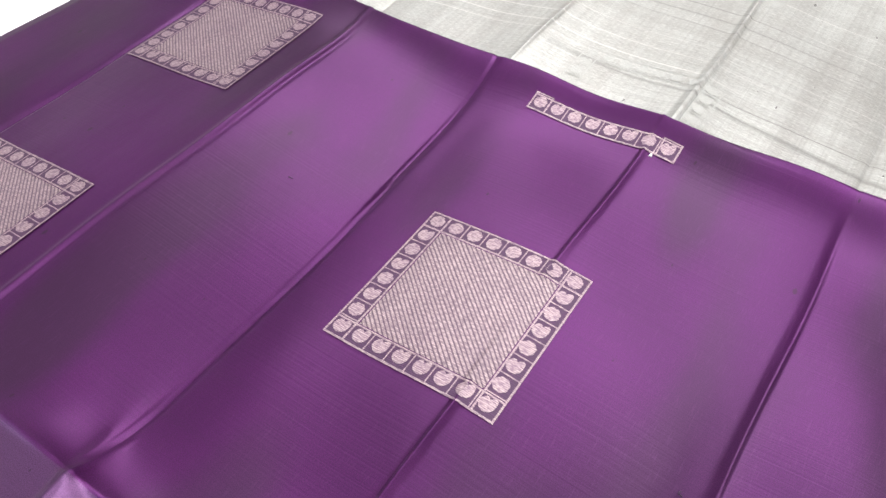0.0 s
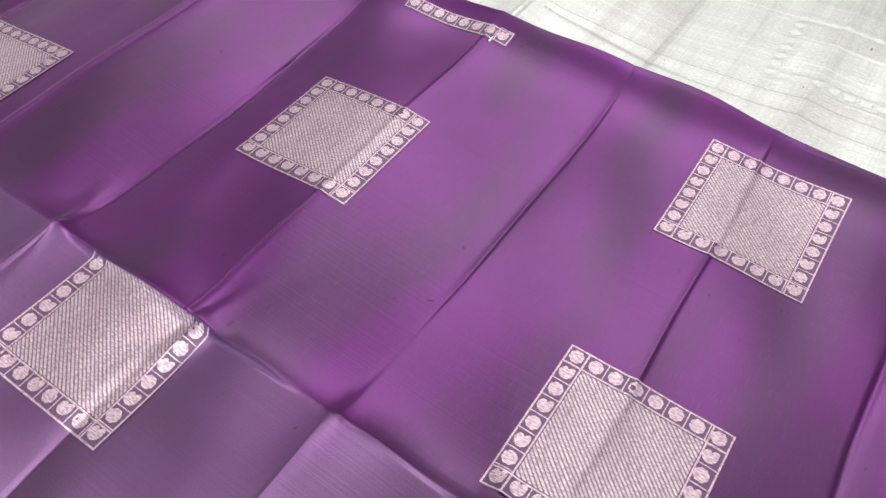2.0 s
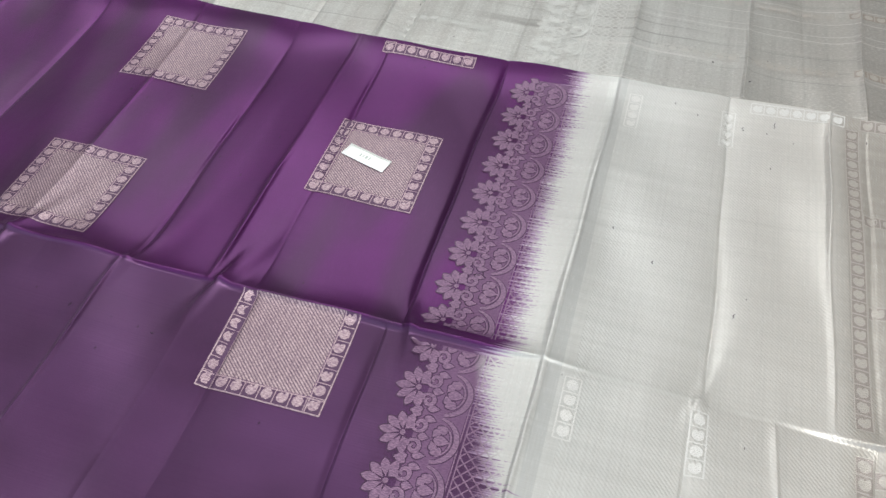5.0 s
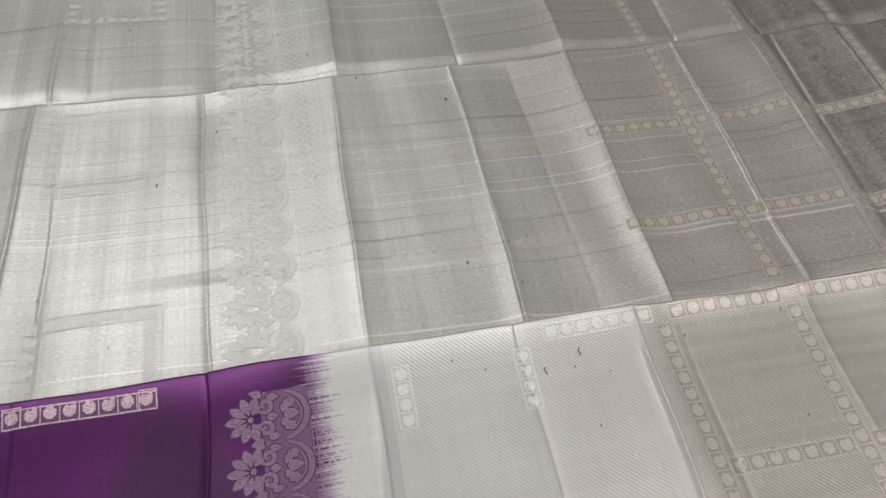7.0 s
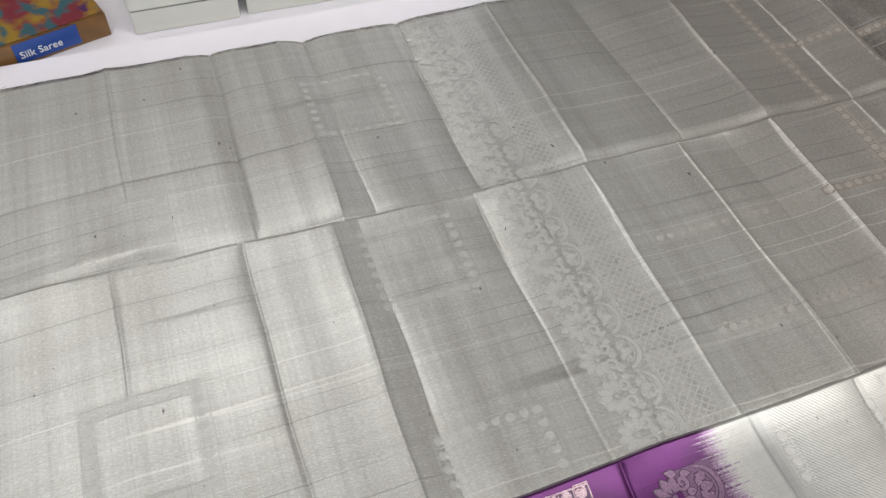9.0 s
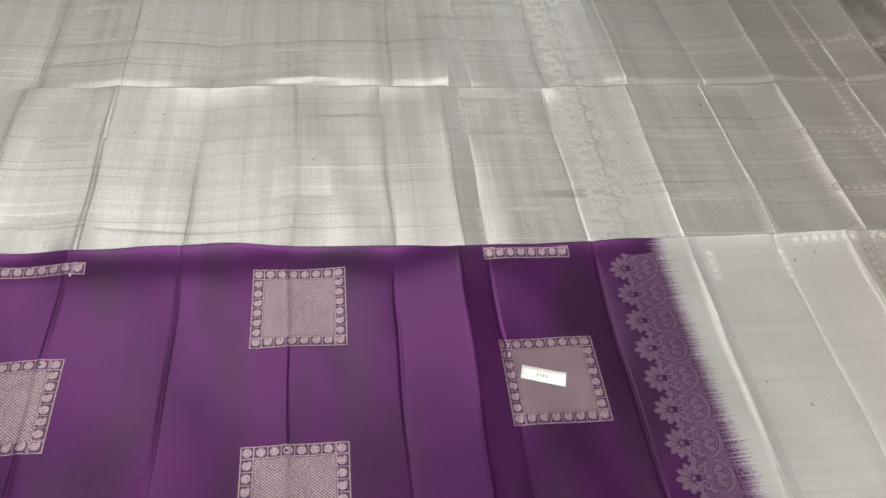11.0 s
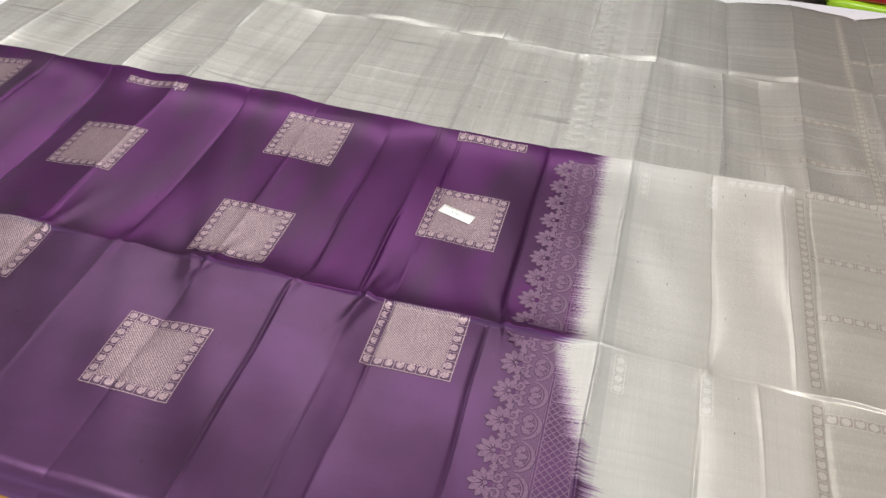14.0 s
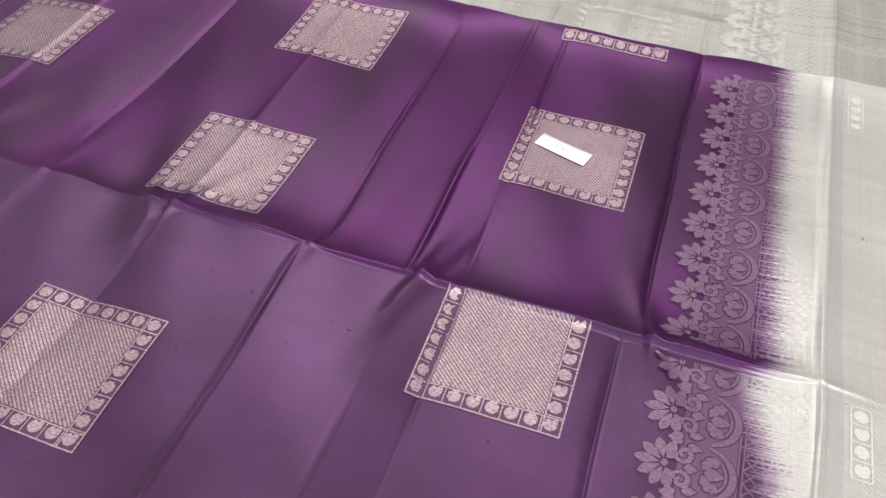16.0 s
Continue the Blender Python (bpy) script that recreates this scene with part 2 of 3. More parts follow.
ZARI_GROUND = zari("plum_zari_ground", (0.085, 0.036, 0.09), (0.05, 0.018, 0.055), 0, 0.4)
ZARI_MID = zari("plum_zari_scroll_ground", (0.15, 0.075, 0.15), (0.08, 0.03, 0.09), 0, 0.45, fade=True)
DYED_LINE = zari("plum_outline", (0.055, 0.016, 0.062), (0.045, 0.012, 0.05), 0, 0.2, fade=True)
PALE_LINE = zari("grey_outline", (0.47, 0.47, 0.45), (0.42, 0.42, 0.40), 0, 0.45, 0.36, warm=True)
FAINT_FLOWER = zari("faint_silver_flowers", (0.565, 0.57, 0.545), (0.43, 0.435, 0.41), 0, 0.42, 0.34, warm=True)
LATTICE = zari("white_silver_lattice", (0.64, 0.64, 0.615), (0.53, 0.53, 0.51), 0, 0.4, 0.34, warm=True)
ZARI_SILVER = zari("silver_zari", (0.635, 0.64, 0.61), (0.51, 0.51, 0.485), 0, 0.5, 0.33, warm=True)
ZARI_PALE = zari("pale_silver_zari", (0.60, 0.595, 0.57), (0.50, 0.495, 0.475), 0, 0.25)
ZARI_TWILL = zari("silver_zari_twill", (0.66, 0.665, 0.635), (0.51, 0.51, 0.485), 0.0018, 0.5, 0.35, warm=True)
MID_SILVER = zari("dull_zari_ground", (0.31, 0.275, 0.24), (0.25, 0.22, 0.19), 0, 0.5)
DARK_SILVER = zari("grey_zari_ground", (0.34, 0.305, 0.28), (0.22, 0.195, 0.18), 0, 0.5)
WHITE_LAMINATE = plain("white_laminate", (0.82, 0.80, 0.86), 0.25, 30, 0.03)
WOOD = grained("golden_wood", (0.55, 0.27, 0.05), 0.35)
TILE = plain("pink_beige_tile", (0.66, 0.47, 0.42), 0.35, 12, 0.08)
WALL_PAINT = plain("wall_paint", (0.42, 0.38, 0.35), 0.7, 8, 0.06)
CEILING_PAINT = plain("ceiling_paint", (0.7, 0.7, 0.68), 0.8, 8, 0.05)
PAPER = plain("white_label_paper", (0.85, 0.88, 0.86), 0.5, 200, 0.04)
GREY_INK = plain("grey_ink", (0.45, 0.50, 0.47), 0.6, 200, 0.1)
# Bay shade as a board colour; also used for the packets' dark seams.
SHADE_AND_SEAM = plain("shelf_shade_and_seam", (0.05, 0.045, 0.045), 0.5, 20, 0.2)
CARTON = plain("white_carton", (0.66, 0.66, 0.60), 0.5, 20, 0.06)
BLUE_PRINT = plain("blue_printed_card", (0.02, 0.07, 0.30), 0.3, 20, 0.1)
BROWN_PRINT = plain("brown_printed_card", (0.20, 0.10, 0.03), 0.3, 60, 0.5)
GREEN_PACK = plain("lime_green_plastic", (0.30, 0.52, 0.02), 0.25, 20, 0.15)
RED_PACK = plain("red_plastic", (0.38, 0.01, 0.03), 0.25, 20, 0.2)
INK_WHITE = plain("white_ink", (0.85, 0.85, 0.85), 0.5, 100, 0.02)
ORANGE_INK = plain("orange_ink", (0.70, 0.18, 0.03), 0.5, 100, 0.05)


# ---- mesh helpers ----
def shape(name, verts, faces, mat, parent=None, label="", smooth=True):
    me = bpy.data.meshes.new(name)
    me.from_pydata([tuple(map(float, v)) for v in verts], [], [tuple(map(int, f)) for f in faces])
    me.materials.append(mat)
    if smooth:
        me.polygons.foreach_set("use_smooth", [True] * len(me.polygons))
    me.update()
    ob = new(name, me)
    ob.parent = parent
    if label:
        ob["label"] = label
    return ob


def part(name, bm, mat, parent=None, label="", smooth=False):
    me = bpy.data.meshes.new(name)
    bm.to_mesh(me)
    bm.free()
    me.materials.append(mat)
    if smooth:
        me.polygons.foreach_set("use_smooth", [True] * len(me.polygons))
    ob = new(name, me)
    ob.parent = parent
    if label:
        ob["label"] = label
    return ob


def box(x0, x1, y0, y1, z0, z1, bevel=0.0):
    bm = bmesh.new()
    bmesh.ops.create_cube(bm, size=1, matrix=Matrix.Translation(((x0 + x1) / 2, (y0 + y1) / 2, (z0 + z1) / 2)) @ Matrix.Diagonal((x1 - x0, y1 - y0, z1 - z0, 1)))
    if bevel:
        bmesh.ops.bevel(bm, geom=bm.edges[:], offset=bevel, segments=2, affect="EDGES")
    return bm


def thing(name, label, category, at=(0, 0, 0), group="", kind=""):
    ob = new(name)
    ob.location = at
    return tagged(ob, label, category, group, kind)


# ---- the cloth: two panels with pressed fold lines ----
LEFT_X, RIGHT_X = -0.84, 0.632
rng = np.random.default_rng(4)
WAVES = [(rng.uniform(4, 26), rng.uniform(3, 14), rng.uniform(0, 6.28), rng.uniform(0.4, 1.0)) for _ in range(14)]


def ripple(x, y, shift=0.0):
    s = 0 * x
    for a, b, p, w in WAVES:
        s = s + w * np.sin(a * x + b * y + p + shift) / (1 + 0.06 * (a + b))
    return s / 4.0


def fold(x, x0, w):
    return np.exp(-np.abs(x - x0) / w)


# place of the fold line, height, width
FOLDS_UPPER = [(-0.762, -0.004, 0.014), (-0.655, 0.006, 0.035), (-0.565, -0.004, 0.012), (-0.466, 0.004, 0.014), (-0.369, -0.0025, 0.012), (-0.270, 0.0016, 0.008),
               (-0.173, -0.0025, 0.010), (-0.112, 0.004, 0.013), (-0.082, -0.0022, 0.008), (0.023, -0.003, 0.010), (0.118, 0.0042, 0.010), (0.212, -0.0050, 0.008),
               (0.286, 0.005, 0.012), (0.312, -0.002, 0.008), (0.402, 0.003, 0.012), (0.492, -0.004, 0.012), (0.56, 0.003, 0.01)]
FOLDS_LOWER = [(-0.762, 0.003, 0.014), (-0.66, -0.003, 0.014), (-0.563, 0.003, 0.012), (-0.466, -0.003, 0.012), (-0.373, 0.003, 0.012), (-0.276, -0.0020, 0.008),
               (-0.179, 0.0032, 0.012), (-0.110, 0.0018, 0.010), (-0.080, -0.003, 0.010), (0.014, -0.003, 0.010), (0.116, 0.0045, 0.010), (0.203, -0.0050, 0.008),
               (0.255, 0.003, 0.012), (0.310, -0.003, 0.010), (0.402, 0.003, 0.012), (0.492, -0.004, 0.012), (0.56, 0.003, 0.01)]
FOLDS_NEAR = [(-0.758, 0.003, 0.012), (-0.663, -0.003, 0.012), (-0.562, 0.003, 0.012), (-0.463, 0.005, 0.014), (-0.367, -0.002, 0.010), (-0.269, 0.0018, 0.010),
              (-0.170, -0.0022, 0.008), (-0.102, 0.0028, 0.010), (-0.080, -0.002, 0.008), (0.023, -0.0028, 0.009), (0.122, 0.0022, 0.010), (0.220, 0.0035, 0.008),
              (0.270, -0.002, 0.018), (0.317, 0.0035, 0.009), (0.411, 0.004, 0.010), (0.478, 0.006, 0.016), (0.505, -0.005, 0.010), (0.56, 0.002, 0.010)]
FOLDS_FAR = [(-0.758, -0.003, 0.012), (-0.658, 0.003, 0.012), (-0.558, -0.003, 0.012), (-0.460, 0.003, 0.012), (-0.362, -0.003, 0.012), (-0.250, 0.002, 0.010),
             (-0.157, -0.003, 0.008), (-0.090, 0.003, 0.010), (-0.064, -0.003, 0.008), (0.032, -0.003, 0.009), (0.129, 0.003, 0.010), (0.228, -0.003, 0.010),
             (0.321, 0.003, 0.010), (0.422, -0.003, 0.010), (0.48, 0.005, 0.016), (0.505, -0.005, 0.010), (0.56, 0.002, 0.010)]


def pleats(folds, x, y, seed, sharp, broad):
    """Pressed fold lines: a sharp thin ridge or groove on a soft broad one, uneven along its length."""
    s = 0 * x
    for i, (x0, a, w) in enumerate(folds):
        drift = 0.0016 * np.sin(13 * y + 2.1 * i + seed) + 0.0006 * np.sin(47 * y + i)
        along = 1 + 0.45 * np.sin(9 * y + i * 1.7 + seed) + 0.25 * np.sin(29 * y + i * 2.9)
        lean = (x - x0 - drift) / 0.0022
        s = s + sharp * 0.42 * abs(a) * math.copysign(1, math.sin(5 * i + seed)) * along * lean * np.exp(-lean ** 2)
        s = s + sharp * (0.2 if w > 0.015 else 1.0) * a * along * fold(x, x0 + drift, 0.0015) + broad * a * (1 + 0.7 * np.sin(14 * y + 2.3 * i + seed)) * (0.55 * np.exp(-((x - x0 - drift) / (1.7 * w)) ** 2) + 0.6 * fold(x, x0 + drift, 0.9 * w))
    return s


PUCKERS = [(rng.uniform(30, 95), rng.uniform(0, 6.28)) for _ in range(7)]


def pucker(x):
    return sum(np.sin(k * x + p) for k, p in PUCKERS) / 3.0


def step(v, a, b):
    t = np.clip((v - a) / (b - a), 0, 1)
    return t * t * (3 - 2 * t)


def top_edge(x):
    """How far the folded edge of the purple panel lies beyond TOP_Y."""
    return 0.0095 * (1 - step(x, -0.34, -0.10)) + 0.002 * np.sin(9 * x + 1) * np.sin(4.1 * x) + 0.0009 * np.sin(31 * x)


def back_mid(x):
    """The fold across the silver panel, slightly askew."""
    return BACK_MID + 0.009 * (1 - step(x, -0.36, 0.02))


def far_edge(x):
    return 0.007 * (1 - step(x, -0.40, -0.14)) + 0.0018 * np.sin(9 * x + 2) * np.sin(4.1 * x + 4) + 0.0010 * np.sin(31 * x)


def facets(folds, x, y, seed, height):
    """The cloth lies in flat facets that tip one way and the other between the pressed folds."""
    keep = [f for f in folds if f[2] != 0.008]
    px = np.array([f[0] for f in keep])
    pz = np.array([math.copysign(height * (0.6 + min(0.6, abs(f[1]) * 120)), f[1]) for f in keep])
    flat = np.interp(x, px, pz)
    soft = (np.interp(x - 0.012, px, pz) + np.interp(x + 0.012, px, pz)) / 2
    return (0.5 * flat + 0.5 * soft) * (1 + 0.35 * np.sin(8 * y + 6 * x + seed) + 0.2 * np.sin(19 * y - 5 * x + seed))


def z_front(x, y):
    x, y = np.asarray(x, float), np.asarray(y, float)
    up = step(y, MID_Y - 0.003, MID_Y + 0.001)
    west = 1 - step(x, -0.36, -0.12)
    gap = TOP_Y + top_edge(x) - y
    calm = 1 - 0.65 * np.exp(-np.maximum(gap, 0) / 0.03) - (0.45 + 0.45 * step(x, 0.15, 0.25)) * np.exp(-np.abs(y - MID_Y) / 0.02)
    z = -0.0105 + calm * (up * pleats(FOLDS_UPPER, x, y, 0.0, 0.50, 0.45) + (1 - up) * pleats(FOLDS_LOWER, x, y, 1.3, 0.50, 0.45))
    z = z + calm * (up * facets(FOLDS_UPPER, x, y, 0.4, 0.0019) + (1 - up) * facets(FOLDS_LOWER, x, y, 2.2, 0.0026))
    z = z + 0.0034 * ripple(x * 1.3, y * 1.5) + 0.0024 * ripple(x * 3.3, y * 3.9, 1.0)
    z = z + 0.0018 * pucker(x) * np.exp(-np.abs(y - MID_Y) / 0.022) + 0.0007 * pucker(x + 1) * np.exp(-np.abs(y - TOP_Y) / 0.03)
    for x0, a, lean in ((-0.104, 0.006, 0.3), (-0.288, 0.004, -0.35), (-0.27, 0.003, 0.5), (0.030, 0.004, -0.4), (-0.455, 0.004, 0.3), (-0.56, 0.004, -0.3), (-0.175, 0.002, 0.2), (0.21, 0.003, 0.3), (-0.37, 0.0025, 0.1)):
        run = (x - x0 - lean * (y - MID_Y)) / (0.004 + 0.10 * np.abs(y - MID_Y))
        z = z + a * np.exp(-run ** 2) * np.exp(-np.abs(y - MID_Y) / 0.028)
    z = z + up * 0.0062 * (1 - 0.55 * step(x, 0.08, 0.15)) * np.exp(-np.maximum(y - MID_Y, 0) / 0.012) * (1 + 0.25 * np.sin(21 * x))
    z = z + (1 - up) * 0.003 * (1 - 0.6 * step(x, 0.08, 0.15)) * np.exp(-(MID_Y - y) / 0.03)
    z = z + (0.0095 + 0.004 * west) * np.exp(-np.maximum(gap, 0) / 0.022)
    z = z - (0.010 + 0.004 * west) * step(-gap, -0.002, 0.004)
    return (-0.0185 + 0.0012 * np.logaddexp(0, (z + 0.0185) / 0.0012)) - 0.010 * step(-y, -LOW_Y - 0.012, -LOW_Y + 0.006)


def z_back(x, y):
    x, y = np.asarray(x, float), np.asarray(y, float)
    mid = back_mid(x)
    up = step(y, mid - 0.002, mid + 0.002)
    calm = 1 - 0.6 * np.exp(-np.abs(y - mid) / 0.012)
    z = -0.0112 + calm * (up * facets(FOLDS_FAR, x, y, 1.1, 0.0027) + (1 - up) * facets(FOLDS_NEAR, x, y, 3.0, 0.0024))
    z = z + calm * (up * pleats(FOLDS_FAR, x, y, 0.7, 0.42, 0.75) + (1 - up) * pleats(FOLDS_NEAR, x, y, 2.0, 0.42, 0.75))
    z = z + 0.0022 * ripple(x * 1.4, y * 1.6, 2.0) + (0.0015 + 0.0020 * step(x, 0.12, 0.35)) * ripple(x * 5.0, y * 2.6, 1.0)
    z = z + 0.0007 * pucker(x + 2) * np.exp(-np.abs(y - mid) / 0.02)
    z = z + 0.0022 * (1 - up) * np.exp(-(mid - y) / 0.012)
    z = z + 0.0017 * (0.3 + 0.9 * step(x, 0.03, 0.14) + 0.9 * np.exp(-((x + 0.258) / 0.04) ** 4)) * up * step(y, mid, mid + 0.014) * np.exp(-np.maximum(y - mid - 0.014, 0) / 0.02)
    return (-0.0192 + 0.0012 * np.logaddexp(0, (z + 0.0192) / 0.0012)) - 0.003 * step(-y, -0.010, 0.004)


def lines(lo, hi, folds, gap):
    """Grid lines, closer together at the folds."""
    v = list(np.arange(lo, hi, gap)) + [hi]
    for f in folds:
        v += [f + d for d in (-0.006, -0.0045, -0.0034, -0.0025, -0.0018, -0.0012, -0.0006, 0, 0.0006, 0.0012, 0.0018, 0.0025, 0.0034, 0.0045, 0.006)]
    v = np.unique(np.round([a for a in v if lo <= a <= hi], 4))
    return v[np.concatenate(([True], np.diff(v) > 0.0004))]


def sheet(name, xs, ys, height, mat, parent, label, wobble):
    X, Y = np.meshgrid(xs, ys)
    Y2 = Y + wobble(X, Y)
    Z = height(X, Y2)
    n, m = X.shape
    verts = np.stack([X.ravel(), Y2.ravel(), Z.ravel()], 1)
    i = np.arange(n * m).reshape(n, m)
    faces = np.stack([i[:-1, :-1].ravel(), i[:-1, 1:].ravel(), i[1:, 1:].ravel(), i[1:, :-1].ravel()], 1)
    ob = shape(name, verts, faces, mat, parent, label)
    mod = ob.modifiers.new("thickness", "SOLIDIFY")
    mod.thickness, mod.offset = 0.0006, -1
    return ob


saree = thing("saree", "purple and silver silk saree spread over a white table", "saree", (0, 0, 0))
fx = [f[0] for f in FOLDS_UPPER + FOLDS_LOWER]
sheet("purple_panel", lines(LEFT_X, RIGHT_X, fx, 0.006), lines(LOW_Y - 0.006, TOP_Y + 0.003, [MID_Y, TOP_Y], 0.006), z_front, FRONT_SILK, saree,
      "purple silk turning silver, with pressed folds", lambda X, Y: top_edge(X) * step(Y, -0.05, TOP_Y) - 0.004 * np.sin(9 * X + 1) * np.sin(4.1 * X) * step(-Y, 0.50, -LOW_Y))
bx = [f[0] for f in FOLDS_NEAR + FOLDS_FAR]
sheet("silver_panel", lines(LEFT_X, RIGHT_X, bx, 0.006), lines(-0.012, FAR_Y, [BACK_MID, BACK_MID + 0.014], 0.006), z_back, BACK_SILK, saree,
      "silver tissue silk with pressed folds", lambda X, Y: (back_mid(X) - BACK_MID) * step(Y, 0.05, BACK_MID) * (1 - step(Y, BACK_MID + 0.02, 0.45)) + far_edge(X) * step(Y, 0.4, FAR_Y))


# ---- woven pattern: metal thread lying on the silk ----
def laid(name, pts, faces, height, lift, mat, parent, label=""):
    pts = np.array(pts)
    lift = lift * 0.6 if height is z_back else lift
    verts = np.column_stack([pts, height(pts[:, 0], pts[:, 1]) + lift])
    return shape(name, verts, faces, mat, parent, label)


def grid(x0, x1, y0, y1, nx, ny):
    xs, ys = np.linspace(x0, x1, nx + 1), np.linspace(y0, y1, ny + 1)
    pts = [(x, y) for y in ys for x in xs]
    faces = [(j * (nx + 1) + i, j * (nx + 1) + i + 1, (j + 1) * (nx + 1) + i + 1, (j + 1) * (nx + 1) + i) for j in range(ny) for i in range(nx)]
    return pts, faces


def join(*sets):
    pts, faces = [], []
    for p, f in sets:
        k = len(pts)
        pts += list(p)
        faces += [tuple(i + k for i in q) for q in f]
    return pts, faces


def disc(cx, cy, r, turn, hook=True):
    """A roundel as a fan: every other one has a hooked tail with a notch beside it, the rest a slightly stepped rim."""
    k = 24
    pts = [(cx, cy)]
    for i in range(k):
        a = 2 * math.pi * i / k
        if hook:
            q = {0: 1.30, 1: 1.24, 2: 0.92, 3: 0.60, 4: 0.90, 23: 1.14, 22: 1.04}.get(i, 1.0)
        else:
            q = 1.04 if i % 3 else 0.95
        pts.append((cx + q * r * math.cos(a + turn), cy + q * r * math.sin(a + turn)))
    return pts, [(0, i + 1, (i + 1) % k + 1) for i in range(k)]


def motif(x0, y1, size, height, mats, top=0.0, bottom=1.0, label=""):
    """A woven square of roundels round a twill field; only from top to bottom of its height is seen, the rest lies in a fold."""
    thread, field = mats
    cell = size / 8.3
    lo, hi = y1 - size * bottom, y1 - size * top
    sq = new("woven_square")
    sq.parent = saree
    sq["label"] = label
    w = 0.0009
    rails = []
    for a, b in ((0, w), (cell - w / 2, cell + w / 2), (size - cell - w / 2, size - cell + w / 2), (size - w, size)):
        rails.append(grid(x0 + a, x0 + b, max(lo, y1 - size), hi, 1, 30))
        if y1 - b >= lo - 1e-6 and y1 - a <= hi + 1e-6:
            rails.append(grid(x0, x0 + size, y1 - b, y1 - a, 36, 1))
    c = (size - 2 * 0.0005) / 8
    for i in range(1, 8):
        for s in (0, size - cell):
            yy = y1 - i * c
            if lo < yy < hi:
                rails.append(grid(x0 + s, x0 + s + cell, yy - 0.0003, yy + 0.0003, 4, 1))
            if s >= size * top and s + cell <= size * bottom + 1e-6:
                rails.append(grid(x0 + i * c - 0.0003, x0 + i * c + 0.0003, y1 - s - cell, y1 - s, 1, 3))
    if field is ZARI_FIELD:
        ring = [grid(x0, x0 + cell, lo, hi, 3, 30), grid(x0 + size - cell, x0 + size, lo, hi, 3, 30)]
        for a in (0, size - cell):
            if a >= size * top - 1e-6 and a + cell <= size * bottom + 1e-6:
                ring.append(grid(x0 + cell, x0 + size - cell, y1 - a - cell, y1 - a, 30, 3))
        laid("border_ground", *join(*ring), height, 0.0003, ZARI_GROUND, sq)
    laid("border_frame", *join(*rails), height, 0.00055, thread, sq)
    fl, fh = max(lo, y1 - size + cell), min(hi, y1 - cell)
    if fh - fl > 0.004:
        laid("twill_field", *grid(x0 + cell + w, x0 + size - cell - w, fl + w * (fl > lo), fh - w * (fh < hi), 30, 30), height, 0.0005, field, sq)
    n = 0
    for i in range(8):
        for j in range(8):
            if i in (0, 7) or j in (0, 7):
                cx, cy = x0 + (i + 0.5) * c, y1 - (j + 0.5) * c
                if lo + cell * 0.4 < cy < hi - cell * 0.4:
                    n += 1
                    laid("roundel", *disc(cx, cy, c * 0.345, 0.75, n % 2 == 0), height, 0.0005, thread, sq)
    return sq


ROSE, PALE = (ZARI, ZARI_FIELD), (FAINT_FLOWER, BACK_SILK)
S = 0.0835
COL_A, COL_C, COL_E, COL_J = -0.087, -0.302, -0.533, -0.757
for x0, y1, top, bottom in (
        (COL_A, -0.100, 0, 1), (COL_A, -0.270, 0.135, 1), (COL_C, -0.0105, 0, 1), (COL_C - 0.001, -0.1855, 0, 1), (COL_C - 0.0045, -0.3605, 0, 1),
        (COL_E, -0.0965, 0, 1), (COL_E, -0.270, 0.135, 1), (COL_J - 0.003, -0.0065, 0, 1), (COL_J - 0.003, -0.179, 0, 1), (COL_J, -0.3585, 0, 1),
        (COL_A, 0.0725, 0.86, 1), (COL_E, 0.0735, 0.86, 1)):
    motif(x0, y1, S, z_front, ROSE, top, bottom, "rose-silver brocade square woven into purple silk")
for x0, y1, top, bottom in (
        (COL_A, 0.247, 0, 1), (COL_A, 0.065, 0, 0.75), (COL_A, 0.437, 0, 1), (COL_C, 0.155, 0, 1), (COL_C, 0.342, 0, 0.98),
        (COL_E, 0.247, 0, 1), (COL_E, 0.065, 0, 0.75), (COL_E, 0.437, 0, 1), (COL_J, 0.155, 0, 1), (COL_J, 0.342, 0, 0.98)):
    motif(x0, y1, S, z_back, PALE, top, bottom, "faint silver brocade square woven into silver silk")


# ---- floral border along the dyed edge ----
def leaf(cx, cy, length, width, angle, k=10):
    """A pointed leaf or petal from its root at (cx, cy)."""
    c, s = math.cos(angle), math.sin(angle)
    pts = []
    for i in range(k + 1):
        u = i / k
        pts.append((u * length, 0.5 * width * math.sin(math.pi * u ** 0.75)))
    for i in range(k - 1, 0, -1):
        u = i / k
        pts.append((u * length, -0.5 * width * math.sin(math.pi * u ** 0.75)))
    pts = [(cx + c * x - s * y, cy + s * x + c * y) for x, y in pts]
    n = len(pts)
    mid = [(cx + c * length * 0.5, cy + s * length * 0.5)]
    return mid + pts, [(0, i + 1, (i + 1) % n + 1) for i in range(n)]


def curl(cx, cy, r0, r1, a0, a1, w, k=22):
    """A ribbon winding from radius r0 to r1."""
    pts = []
    for i in range(k + 1):
        u = i / k
        a, r = a0 + (a1 - a0) * u, r0 + (r1 - r0) * u
        h = 0.5 * w * (0.35 + 0.65 * math.sin(math.pi * min(1, 0.12 + u * 0.86)))
        pts += [(cx + (r - h) * math.cos(a), cy + (r - h) * math.sin(a)), (cx + (r + h) * math.cos(a), cy + (r + h) * math.sin(a))]
    return pts, [(2 * i, 2 * i + 1, 2 * i + 3, 2 * i + 2) for i in range(k)]




